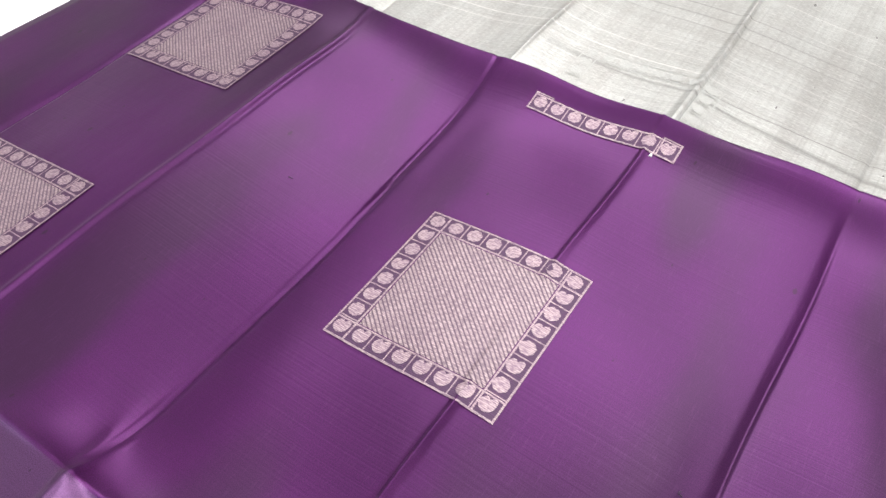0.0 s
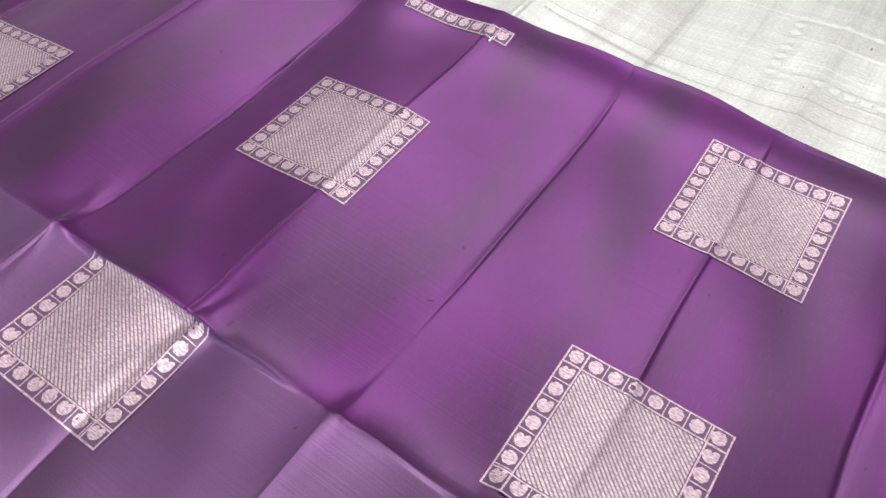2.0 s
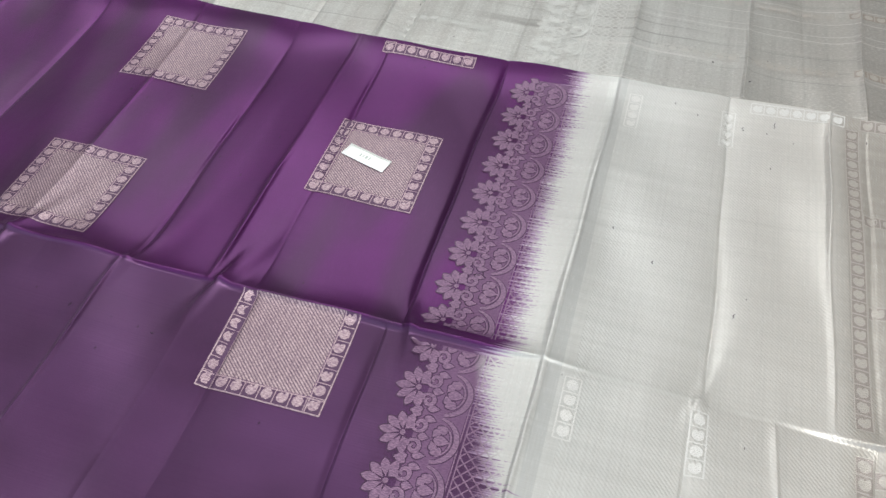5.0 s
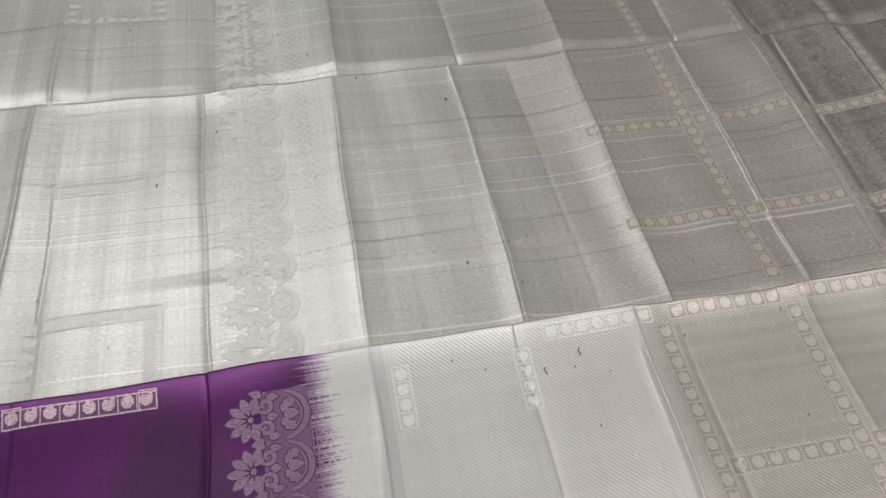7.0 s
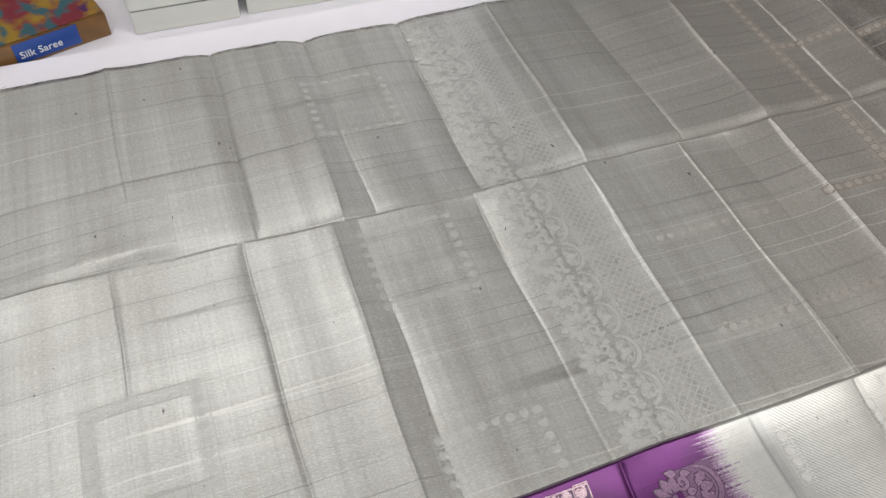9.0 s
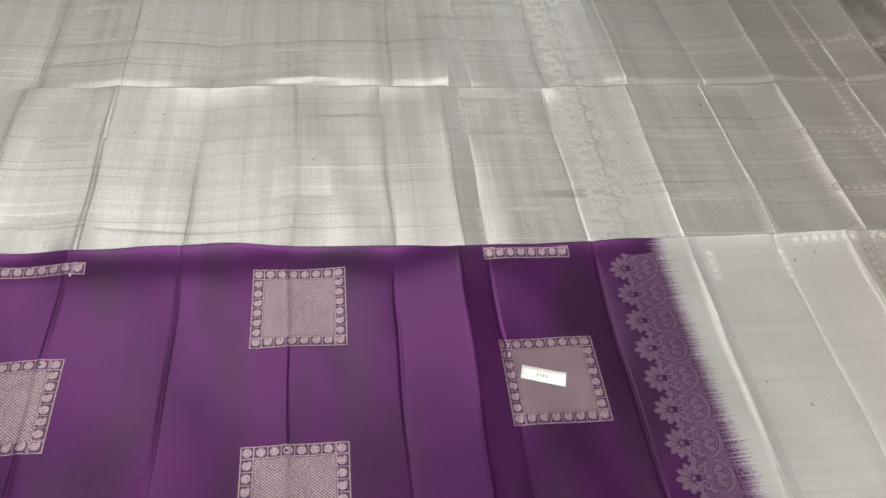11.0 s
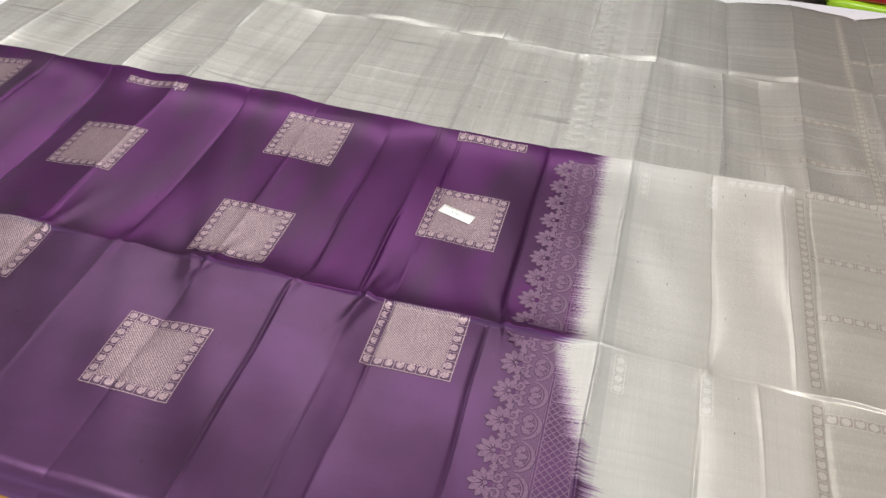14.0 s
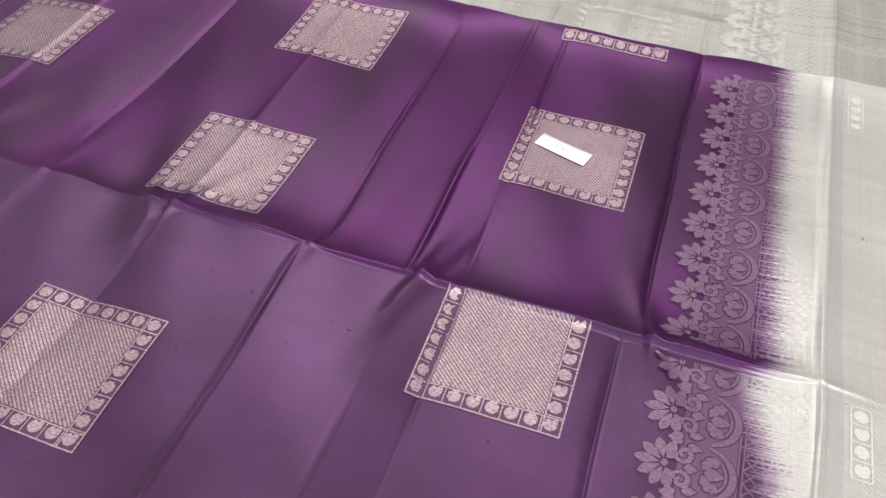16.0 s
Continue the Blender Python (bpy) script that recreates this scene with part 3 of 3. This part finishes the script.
def petal(cx, cy, length, width, angle, k=12):
    """A broad petal, widest towards its notched tip."""
    c, s = math.cos(angle), math.sin(angle)
    side = [(length * i / k, 0.5 * width * math.sin(math.pi * (i / k) ** 1.35) ** 0.95) for i in range(k)]
    out = side + [(length * 0.985, 0.0)] + [(x, -y) for x, y in side[:0:-1]]
    pts = [(cx + c * length * 0.55, cy + s * length * 0.55)] + [(cx + c * x - s * y, cy + s * x + c * y) for x, y in out]
    n = len(out)
    return pts, [(0, i + 1, (i + 1) % n + 1) for i in range(n)]


def trimmed(name, bits, lo, hi, height, lift, mat, parent):
    pts, faces = join(*bits)
    ok = [lo <= p[1] <= hi for p in pts]
    faces = [f for f in faces if all(ok[i] for i in f)]
    used = sorted({i for f in faces for i in f})
    place = {i: k for k, i in enumerate(used)}
    if faces:
        laid(name, [pts[i] for i in used], [tuple(place[i] for i in f) for f in faces], height, lift, mat, parent)


def spray(yc, height, mats, lo, hi, label):
    """One flower with its scrolls and leaves, of the floral border; every shape has a dark outline."""
    light, line, mid = mats
    flower = new("flower_spray")
    flower.parent = saree
    flower["label"] = label
    spec = []
    for i in range(7):
        a = math.pi + (i - 3) * 0.60
        spec.append((petal, 0.0478 + 0.0022 * math.cos(a), yc + 0.0022 * math.sin(a), 0.0130 - 0.0006 * abs(i - 3), 0.0053, a))
    for sgn in (-1, 1):
        spec.append((petal, 0.0490, yc + sgn * 0.0026, 0.0062, 0.0040, sgn * 0.85))
        spec.append((leaf, 0.0545, yc + sgn * 0.0128, 0.0080, 0.0046, sgn * 2.75))
        spec.append((leaf, 0.0570, yc + sgn * 0.0122, 0.0075, 0.0042, -sgn * 0.15))
        spec.append((petal, 0.0650, yc + sgn * 0.0012, 0.0066, 0.0048, sgn * 1.05))
        spec.append((leaf, 0.0665, yc + sgn * 0.0085, 0.0060, 0.0040, -sgn * 0.55))
    spec.append((petal, 0.0635, yc, 0.0070, 0.0050, math.pi))
    spec.append((leaf, 0.0660, yc, 0.0098, 0.0062, 0.0))
    curls = []
    for sgn in (-1, 1):
        curls.append((0.0560, yc + sgn * 0.0070, 0.0046, 0.0012, -sgn * 2.6, sgn * 4.4, 0.0027))
        curls.append((0.0700, yc + sgn * 0.0062, 0.0026, 0.0010, sgn * 3.4, -sgn * 2.6, 0.0022))
    curls.append((0.0655, yc, 0.0140, 0.0140, -1.42, 1.42, 0.0034))
    curls.append((0.0655, yc, 0.0108, 0.0108, -1.15, 1.15, 0.0012))
    o = 0.0009
    dark = [f(x - o * math.cos(a), y - o * math.sin(a), l + 2 * o, w + 2 * o, a) for f, x, y, l, w, a in spec]
    dark += [curl(x, y, r0, r1, a0, a1, w + 0.0013) for x, y, r0, r1, a0, a1, w in curls]
    bright = [f(x, y, l, w, a) for f, x, y, l, w, a in spec] + [curl(*c) for c in curls]
    bright.append(disc(0.0475, yc, 0.0017, 0, False))
    base = [grid(0.0535, 0.0805, max(lo, yc - PITCH / 2), min(hi, yc + PITCH / 2), 8, 8)] if yc + PITCH / 2 > lo and yc - PITCH / 2 < hi else []
    if base and light is ZARI_FLOWER:
        trimmed("scroll_ground", base, lo - 1e-6, hi + 1e-6, height, 0.0003, mid, flower)
    trimmed("outline", dark, lo, hi, height, 0.0005, line, flower)
    trimmed("flower_thread", bright, lo, hi, height, 0.0007, light, flower)


def lattice(x0, x1, lo, hi, height, mat, label):
    bits = [grid(x - 0.0004, x + 0.0004, lo, hi, 1, 60) for x in (x0 - 0.0022, x0, x1)]
    w, pitch = x1 - x0, 0.0068
    n = int((hi - lo + w) / pitch) + 1
    for k in range(n):
        for sgn in (-1, 1):
            ya = (lo - w if sgn > 0 else lo) + k * pitch
            run = []
            for i in range(13):
                u = i / 12
                y = ya + sgn * u * w + (0 if sgn > 0 else 0)
                run += [(x0 + u * w, y - 0.0006), (x0 + u * w, y + 0.0006)]
            faces = [(2 * i, 2 * i + 2, 2 * i + 3, 2 * i + 1) for i in range(12) if lo <= run[2 * i][1] <= hi and lo <= run[2 * i + 2][1] <= hi]
            if faces:
                bits.append((run, faces))
    laid("lattice_band", *join(*bits), height, 0.0003, mat, saree, label)


DYED, UNDYED = (ZARI_FLOWER, DYED_LINE, ZARI_MID), (FAINT_FLOWER, PALE_LINE, ZARI_TWILL)
for i in range(6):
    spray(-0.2885 - i * PITCH, z_front, DYED, -0.458, MID_Y - 0.006, "lilac-silver woven flower with scrolling leaves")
for i in range(9):
    spray(-0.0265 - i * PITCH, z_front, DYED, MID_Y + 0.007, TOP_Y - 0.006, "lilac-silver woven flower with scrolling leaves")
lattice(0.0835, 0.111, -0.457, MID_Y - 0.005, z_front, ZARI_FLOWER, "woven band of crossed silver lines")
lattice(0.0835, 0.111, MID_Y + 0.006, TOP_Y - 0.004, z_front, ZARI_FLOWER, "woven band of crossed silver lines")
for i in range(16):
    spray(0.020 + i * PITCH, z_back, UNDYED, 0.010, 0.492, "faint silver woven flower on silver silk")
lattice(0.0835, 0.111, 0.010, BACK_MID - 0.004, z_back, LATTICE, "faint woven band of crossed silver lines")
lattice(0.0835, 0.111, BACK_MID + 0.002, 0.492, z_back, LATTICE, "faint woven band of crossed silver lines")


# ---- end piece: squares marked off by rows of roundels ----
def roundel_row(a, b, along, height, mats, label):
    """A row of roundels between two lines, from a to b; along: 'x' or 'y'."""
    light, ground = mats
    (xa, ya), (xb, yb) = a, b
    n = max(1, round((xb - xa if along == "x" else yb - ya) / 0.0106))
    half = 0.0050
    row = new("roundel_row")
    row.parent = saree
    row["label"] = label
    bits, dots = [], []
    for sgn in (-1, 1):
        if along == "x":
            bits.append(grid(xa, xb, ya + sgn * half - 0.0005, ya + sgn * half + 0.0005, 4 * n, 1))
        else:
            bits.append(grid(xa + sgn * half - 0.0005, xa + sgn * half + 0.0005, ya, yb, 1, 4 * n))
    for i in range(n + 1):
        u = i / n
        x, y = xa + (xb - xa) * u, ya + (yb - ya) * u
        bits.append(grid(x - 0.0004, x + 0.0004, y - half, y + half, 1, 3) if along == "x" else grid(x - half, x + half, y - 0.0004, y + 0.0004, 3, 1))
        if i < n:
            u = (i + 0.5) / n
            x, y = xa + (xb - xa) * u, ya + (yb - ya) * u
            dots.append(disc(x, y, 0.0036, 0.75, i % 2 == 0))
    if ground in (DARK_SILVER, MID_SILVER):
        strip = grid(xa, xb, ya - half, ya + half, 4 * n, 4) if along == "x" else grid(xa - half, xa + half, ya, yb, 4, 4 * n)
        laid("ground_strip", *strip, height, 0.0002, ground, row)
    laid("border_frame", *join(*bits), height, 0.0003, light, row)
    laid("roundel_chain", *join(*dots), height, 0.00035, light, row)["kind"] = "stuff"


SOFT = (ZARI_SILVER, MID_SILVER)
STRONG, WEAK, PALE_ROW = (ZARI_SILVER, DARK_SILVER), (ZARI_SILVER, ZARI_TWILL), (ZARI_PALE, ZARI_TWILL)
note = "silver roundels woven in a row between two lines"
for x in (0.136, 0.2105):
    roundel_row((x, -0.048), (x, -0.010), "y", z_front, PALE_ROW, note)
    roundel_row((x, -0.330), (x, MID_Y - 0.008), "y", z_front, PALE_ROW, note)
for x in (0.3025, 0.391, 0.481, 0.57):
    roundel_row((x, MID_Y + 0.008), (x, -0.010), "y", z_front, STRONG, note)
    roundel_row((x, -0.54), (x, MID_Y - 0.008), "y", z_front, STRONG, note)
for x in (0.391, 0.481, 0.57):
    mats = SOFT if x < 0.45 else STRONG
    roundel_row((x, 0.012), (x, BACK_MID - 0.005), "y", z_back, mats, note)
    roundel_row((x, BACK_MID + 0.004), (x, FAR_Y - 0.01), "y", z_back, mats, note)
for y, height, lo in ((-0.003, z_front, 0.23), (-0.103, z_front, 0.31), (-0.185, z_front, 0.31), (-0.300, z_front, 0.31), (-0.392, z_front, 0.31), (-0.485, z_front, 0.31),
                      (0.072, z_back, 0.142), (0.164, z_back, 0.142), (0.350, z_back, 0.397)):
    cuts = [c for c in (0.142, 0.2265, 0.3085, 0.397, 0.487, 0.576) if c >= lo - 0.01] + [0.625]
    for a, b in zip(cuts, cuts[1:]):
        roundel_row((a, y), (b - 0.012, y), "x", height, (SOFT if height is z_back else STRONG) if a > 0.29 else WEAK if height is z_back else PALE_ROW, note)


# ---- paper label on the saree ----
def paper_label():
    t = thing("price_label", "small white paper label lying on a brocade square", "label")
    c, ang, w, h = np.array((-0.0540, -0.1385)), math.radians(-15.5), 0.0385, 0.0135
    ex, ey = np.array((math.cos(ang), math.sin(ang))), np.array((-math.sin(ang), math.cos(ang)))

    def patch(name, u0, u1, v0, v1, lift, mat, label=""):
        p, f = grid(u0, u1, v0, v1, 8, 3)
        q = [tuple(c + ex * u + ey * v) for u, v in p]
        ob = laid(name, q, f, z_front, lift, mat, t, label)
        if name == "paper":
            m = ob.modifiers.new("thickness", "SOLIDIFY")
            m.thickness, m.offset = 0.0004, -1

    patch("paper", -w / 2, w / 2, -h / 2, h / 2, 0.0018, PAPER)
    k = 0.0003
    for v in (-h / 2 + 0.0014, h / 2 - 0.0014 - k):
        patch("printed_line", -w / 2 + 0.0016, w / 2 - 0.0016, v, v + k, 0.0019, GREY_INK)
    for u0, u1 in ((-0.006, -0.0045), (-0.0032, -0.0022), (-0.001, 0.001), (0.0022, 0.0036)):
        patch("ink_bar", u0, u1, -0.0018, 0.0016, 0.0019, GREY_INK)


paper_label()


# ---- frayed selvedge along the far edge ----
fr = np.random.default_rng(9)
bits = []
for k in range(420):
    x = fr.uniform(LEFT_X + 0.02, RIGHT_X - 0.02)
    y = FAR_Y + float(far_edge(x)) - fr.uniform(0.0005, 0.004)
    l, a, w = fr.uniform(0.002, 0.010), fr.uniform(-0.35, 0.35), fr.uniform(0.0002, 0.0006)
    c, q = math.cos(a), math.sin(a)
    bits.append(([(x, y), (x + l * c, y + l * q), (x + l * c - w * q, y + l * q + w * c), (x - w * q, y + w * c)], [(0, 1, 2, 3)]))
laid("selvedge_fray", *join(*bits), z_back, 0.0006, plain("dark_selvedge_thread", (0.10, 0.08, 0.10), 0.7, 300, 0.3), saree, "dark frayed selvedge threads")["kind"] = "stuff"


# ---- lint and loose thread ends ----
def thread_end(x, y, length, angle, height, tone):
    c = bpy.data.curves.new("loose_thread", "CURVE")
    c.dimensions, c.bevel_depth, c.bevel_resolution = "3D", 0.00022, 1
    s = c.splines.new("POLY")
    s.points.add(5)
    for i in range(6):
        u = i / 5
        px = x + math.cos(angle) * length * u + 0.0006 * math.sin(7 * u)
        py = y + math.sin(angle) * length * u + 0.0006 * math.cos(5 * u)
        s.points[i].co = (px, py, float(height(px, py)) + 0.0007 + 0.0006 * math.sin(math.pi * u), 1)
    c.materials.append(tone)
    tagged(new("loose_thread", c), "tiny dark loose thread end on the silk", "thread", "thread ends on the saree")


DARK_THREAD = plain("dark_thread", (0.03, 0.015, 0.035), 0.7, 300, 0.2)
for x, y, l, a, h in ((-0.376, -0.204, 0.003, 0.9, z_front), (0.061, -0.222, 0.005, -0.9, z_front), (0.056, -0.226, 0.004, 0.3, z_front), (-0.010, 0.163, 0.004, 1.4, z_back),
                      (0.032, 0.213, 0.003, 1.2, z_back), (-0.283, -0.298, 0.003, 1.1, z_front), (0.170, -0.185, 0.0035, 1.5, z_front), (0.225, -0.215, 0.004, 1.3, z_front),
                      (-0.13, -0.33, 0.002, 0.2, z_front), (0.108, 0.284, 0.005, 1.7, z_back), (0.224, 0.037, 0.003, 1.0, z_back), (-0.38, -0.165, 0.0025, 2.0, z_front),
                      (0.245, -0.022, 0.006, 1.5, z_front), (0.222, -0.030, 0.005, 1.6, z_front), (-0.605, -0.12, 0.002, 0.4, z_front)):
    thread_end(x, y, l, a, h, DARK_THREAD)


# ---- table ----
table = thing("table", "long white laminate table with a rounded golden wood edge", "table", (0, 0, -0.76))


def under(ob):
    ob.matrix_parent_inverse = Matrix.Translation((0, 0, 0.76))
    return ob


under(part("table_top", box(-1.6, 1.5, -0.538, 0.556, -0.046, -0.0205, 0.002), WHITE_LAMINATE, table))
bm = bmesh.new()
ring = [(-0.537, -0.0225), (-0.545, -0.0225), (-0.551, -0.0255), (-0.5545, -0.031), (-0.5545, -0.041), (-0.551, -0.047), (-0.545, -0.050), (-0.537, -0.050)]
N = 60
rows = []
for i in range(N + 1):
    x = -1.6 + 3.1 * i / N
    d = 0.0006 * math.sin(i * 1.3) + 0.0004 * math.sin(i * 0.37)
    rows.append([bm.verts.new((x, y + d, z + d)) for y, z in ring])
for a, b in zip(rows, rows[1:]):
    for k in range(len(ring)):
        bm.faces.new((a[k], b[k], b[(k + 1) % len(ring)], a[(k + 1) % len(ring)]))
bm.faces.new(rows[0])
bm.faces.new(rows[-1][::-1])
bmesh.ops.recalc_face_normals(bm, faces=bm.faces[:])
under(part("wood_edge", bm, WOOD, table, "rounded golden wood edging", True))
for x in (-1.5, 1.4):
    under(part("leg_panel", box(x - 0.02, x + 0.02, -0.50, 0.50, -0.76, -0.046, 0.003), WHITE_LAMINATE, table))

# ---- shelf behind the table, with cartons and packets ----
shelf = thing("shelf_unit", "low shelf unit behind the table with a dark bay", "shelf", (0, 0.8, -0.76))


def on_shelf(ob):
    ob.matrix_parent_inverse = Matrix.Translation((0, -0.8, 0.76))
    return ob


on_shelf(part("pale_board", box(-1.6, 0.125, 0.560, 1.15, -0.052, -0.030, 0.001), WHITE_LAMINATE, shelf))
# The right bay's shade is put into the colour of its boards.
on_shelf(part("shaded_board", box(0.15, 1.5, 0.560, 1.15, -0.075, -0.055, 0.001), SHADE_AND_SEAM, shelf, "board with the bay's shade in its colour"))
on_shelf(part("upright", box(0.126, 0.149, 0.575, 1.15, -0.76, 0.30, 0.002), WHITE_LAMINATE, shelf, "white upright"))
# Back and upper boards are out of view, added to close the bay.
on_shelf(part("back_board", box(0.15, 1.5, 1.15, 1.17, -0.76, 0.45, 0.002), SHADE_AND_SEAM, shelf, "back board with the bay's shade in its colour"))
on_shelf(part("shaded_top", box(0.15, 1.5, 0.66, 1.15, 0.28, 0.30, 0.002), SHADE_AND_SEAM, shelf, "upper board with the bay's shade in its colour"))
for x in (-1.58, 1.48):
    on_shelf(part("end_panel", box(x - 0.01, x + 0.01, 0.575, 1.15, -0.76, -0.076, 0.002), WHITE_LAMINATE, shelf))


def saree_box():
    """Flat printed card box with a blue stripe."""
    t = thing("saree_box", "flat gold and blue printed card box beside white cartons", "box", (-0.243, 0.588, -0.030))
    t.rotation_euler = (0, 0, radians(17))
    part("card_body", box(-0.30, 0, 0, 0.22, 0, 0.026, 0.001), BROWN_PRINT, t)
    part("lid_print", box(-0.298, -0.002, 0.002, 0.218, 0.0265, 0.0272), patchy("printed_card_picture"), t, "colourful blurred printed picture")
    part("blue_stripe", box(-0.092, -0.030, -0.0012, -0.0002, 0.004, 0.025), BLUE_PRINT, t, "blue stripe")
    part("blue_stripe", box(-0.20, -0.118, -0.0012, -0.0002, 0.001, 0.025), BLUE_PRINT, t, "blue stripe")
    part("maker_mark", box(-0.150, -0.122, -0.0026, -0.0014, 0.004, 0.016), ORANGE_INK, t, "orange maker's mark")
    c = bpy.data.curves.new("lettering", "FONT")
    c.body, c.size, c.extrude = "Silk Saree", 0.0105, 0.0003
    c.materials.append(INK_WHITE)
    ob = new("lettering", c)
    ob.parent = t
    ob.location, ob.rotation_euler = (-0.088, -0.0018, 0.009), (radians(90), 0, 0)
    ob["label"] = "white printed words"


def patchy(name):
    n = Nodes(name)
    a = n.noise((1, 1, 1), 28.0, 3.0)
    b = n.noise((1.3, 0.8, 1), 41.0, 2.0)
    c = n.mix(n.span(a, 0.42, 0.55), (0.16, 0.02, 0.03), (0.26, 0.16, 0.02))
    c = n.mix(n.span(b, 0.5, 0.6), c, (0.03, 0.09, 0.11))
    c = n.mix(n.span(b, 0.3, 0.4, 1.0, 0.0), c, (0.06, 0.015, 0.08))
    return n.done(Base_Color=c, Roughness=0.25)


saree_box()


def carton(x0, x1, y0, y1, z0, h, dot=False):
    t = thing("carton", "plain white cardboard carton with a lid" if not dot else "pale carton with a round purple sticker", "carton", ((x0 + x1) / 2, (y0 + y1) / 2, z0), "cartons behind the table")
    w, d = (x1 - x0) / 2, (y1 - y0) / 2
    part("carton_body", box(-w + 0.002, w - 0.002, -d + 0.002, d - 0.002, 0, h * 0.55, 0.001), CARTON, t)
    part("carton_lid", box(-w, w, -d, d, h * 0.52, h, 0.003), CARTON, t)
    if dot:
        bm = bmesh.new()
        bmesh.ops.create_cone(bm, cap_ends=True, segments=24, radius1=0.011, radius2=0.011, depth=0.0006, matrix=Matrix.Translation((-w * 0.5, -d - 0.0005, h * 0.72)) @ Matrix.Rotation(radians(90), 4, "X"))
        part("round_sticker", bm, plain("dark_violet_sticker", (0.05, 0.02, 0.12), 0.4, 40, 0.1), t, "dark violet round sticker")


carton(-0.222, -0.112, 0.578, 0.80, -0.030, 0.050)
carton(-0.107, 0.080, 0.580, 0.80, -0.030, 0.050)
carton(0.155, 0.290, 0.640, 0.86, -0.055, 0.085, True)
carton(0.630, 0.86, 0.600, 0.85, -0.055, 0.07)


def packet(x0, x1, y0, y1, z0, h, mat, label):
    """A folded cloth in a glossy sleeve: pillow edges, slightly uneven."""
    t = thing("cloth_packet", label, "packet", ((x0 + x1) / 2, (y0 + y1) / 2, z0), "packets on the dark shelf")
    bm = box(-(x1 - x0) / 2, (x1 - x0) / 2, -(y1 - y0) / 2, (y1 - y0) / 2, 0, h)
    bmesh.ops.subdivide_edges(bm, edges=bm.edges[:], cuts=5, use_grid_fill=True)
    for v in bm.verts:
        u = 2 * v.co.z / h - 1
        pinch = 1 - 0.035 * u * u
        v.co.x *= pinch
        v.co.y *= pinch
        if v.co.z > 0.001:
            v.co.z += 0.003 * math.sin(31 * v.co.x + 17 * v.co.y) * v.co.z / h
    part("sleeve", bm, mat, t, "", True)
    part("fold_seam", box(-(x1 - x0) / 2 + 0.004, (x1 - x0) / 2 - 0.004, -(y1 - y0) / 2 - 0.0005, -(y1 - y0) / 2 + 0.002, h * 0.45, h * 0.5), SHADE_AND_SEAM, t)


packet(0.40, 0.60, 0.603, 0.83, -0.055, 0.022, GREEN_PACK, "lime green folded cloth packet under a red one")
packet(0.385, 0.59, 0.610, 0.84, -0.031, 0.024, RED_PACK, "red folded cloth packet on a green one")
packet(0.40, 0.58, 0.640, 0.84, -0.005, 0.020, plain("dark_plastic", (0.02, 0.015, 0.02), 0.25, 20, 0.2), "black folded cloth packet on a red one")

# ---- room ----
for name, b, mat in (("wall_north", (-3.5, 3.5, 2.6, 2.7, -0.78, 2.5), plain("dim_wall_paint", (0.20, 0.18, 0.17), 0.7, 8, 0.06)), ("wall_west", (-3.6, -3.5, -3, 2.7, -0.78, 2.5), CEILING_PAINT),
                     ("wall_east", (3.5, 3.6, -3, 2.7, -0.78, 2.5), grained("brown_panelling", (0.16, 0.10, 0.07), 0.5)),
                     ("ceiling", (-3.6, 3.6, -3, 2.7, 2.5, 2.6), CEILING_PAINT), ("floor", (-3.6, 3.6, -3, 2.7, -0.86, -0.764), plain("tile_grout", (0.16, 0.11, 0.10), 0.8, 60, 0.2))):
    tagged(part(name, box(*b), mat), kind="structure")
floor_slab = bpy.data.objects["floor"]
tile_bm = box(-0.298, 0.298, -0.298, 0.298, 0, 0.004, 0.001)
tile_me = bpy.data.meshes.new("floor_tile")
tile_bm.to_mesh(tile_me)
tile_bm.free()
tile_me.materials.append(TILE)
for i in range(10):
    for j in range(7):
        t = new("floor_tile", tile_me)
        t.parent = floor_slab
        t.location = (-3.05 + 0.6 * i, -2.68 + 0.6 * j + 0.015, -0.764)
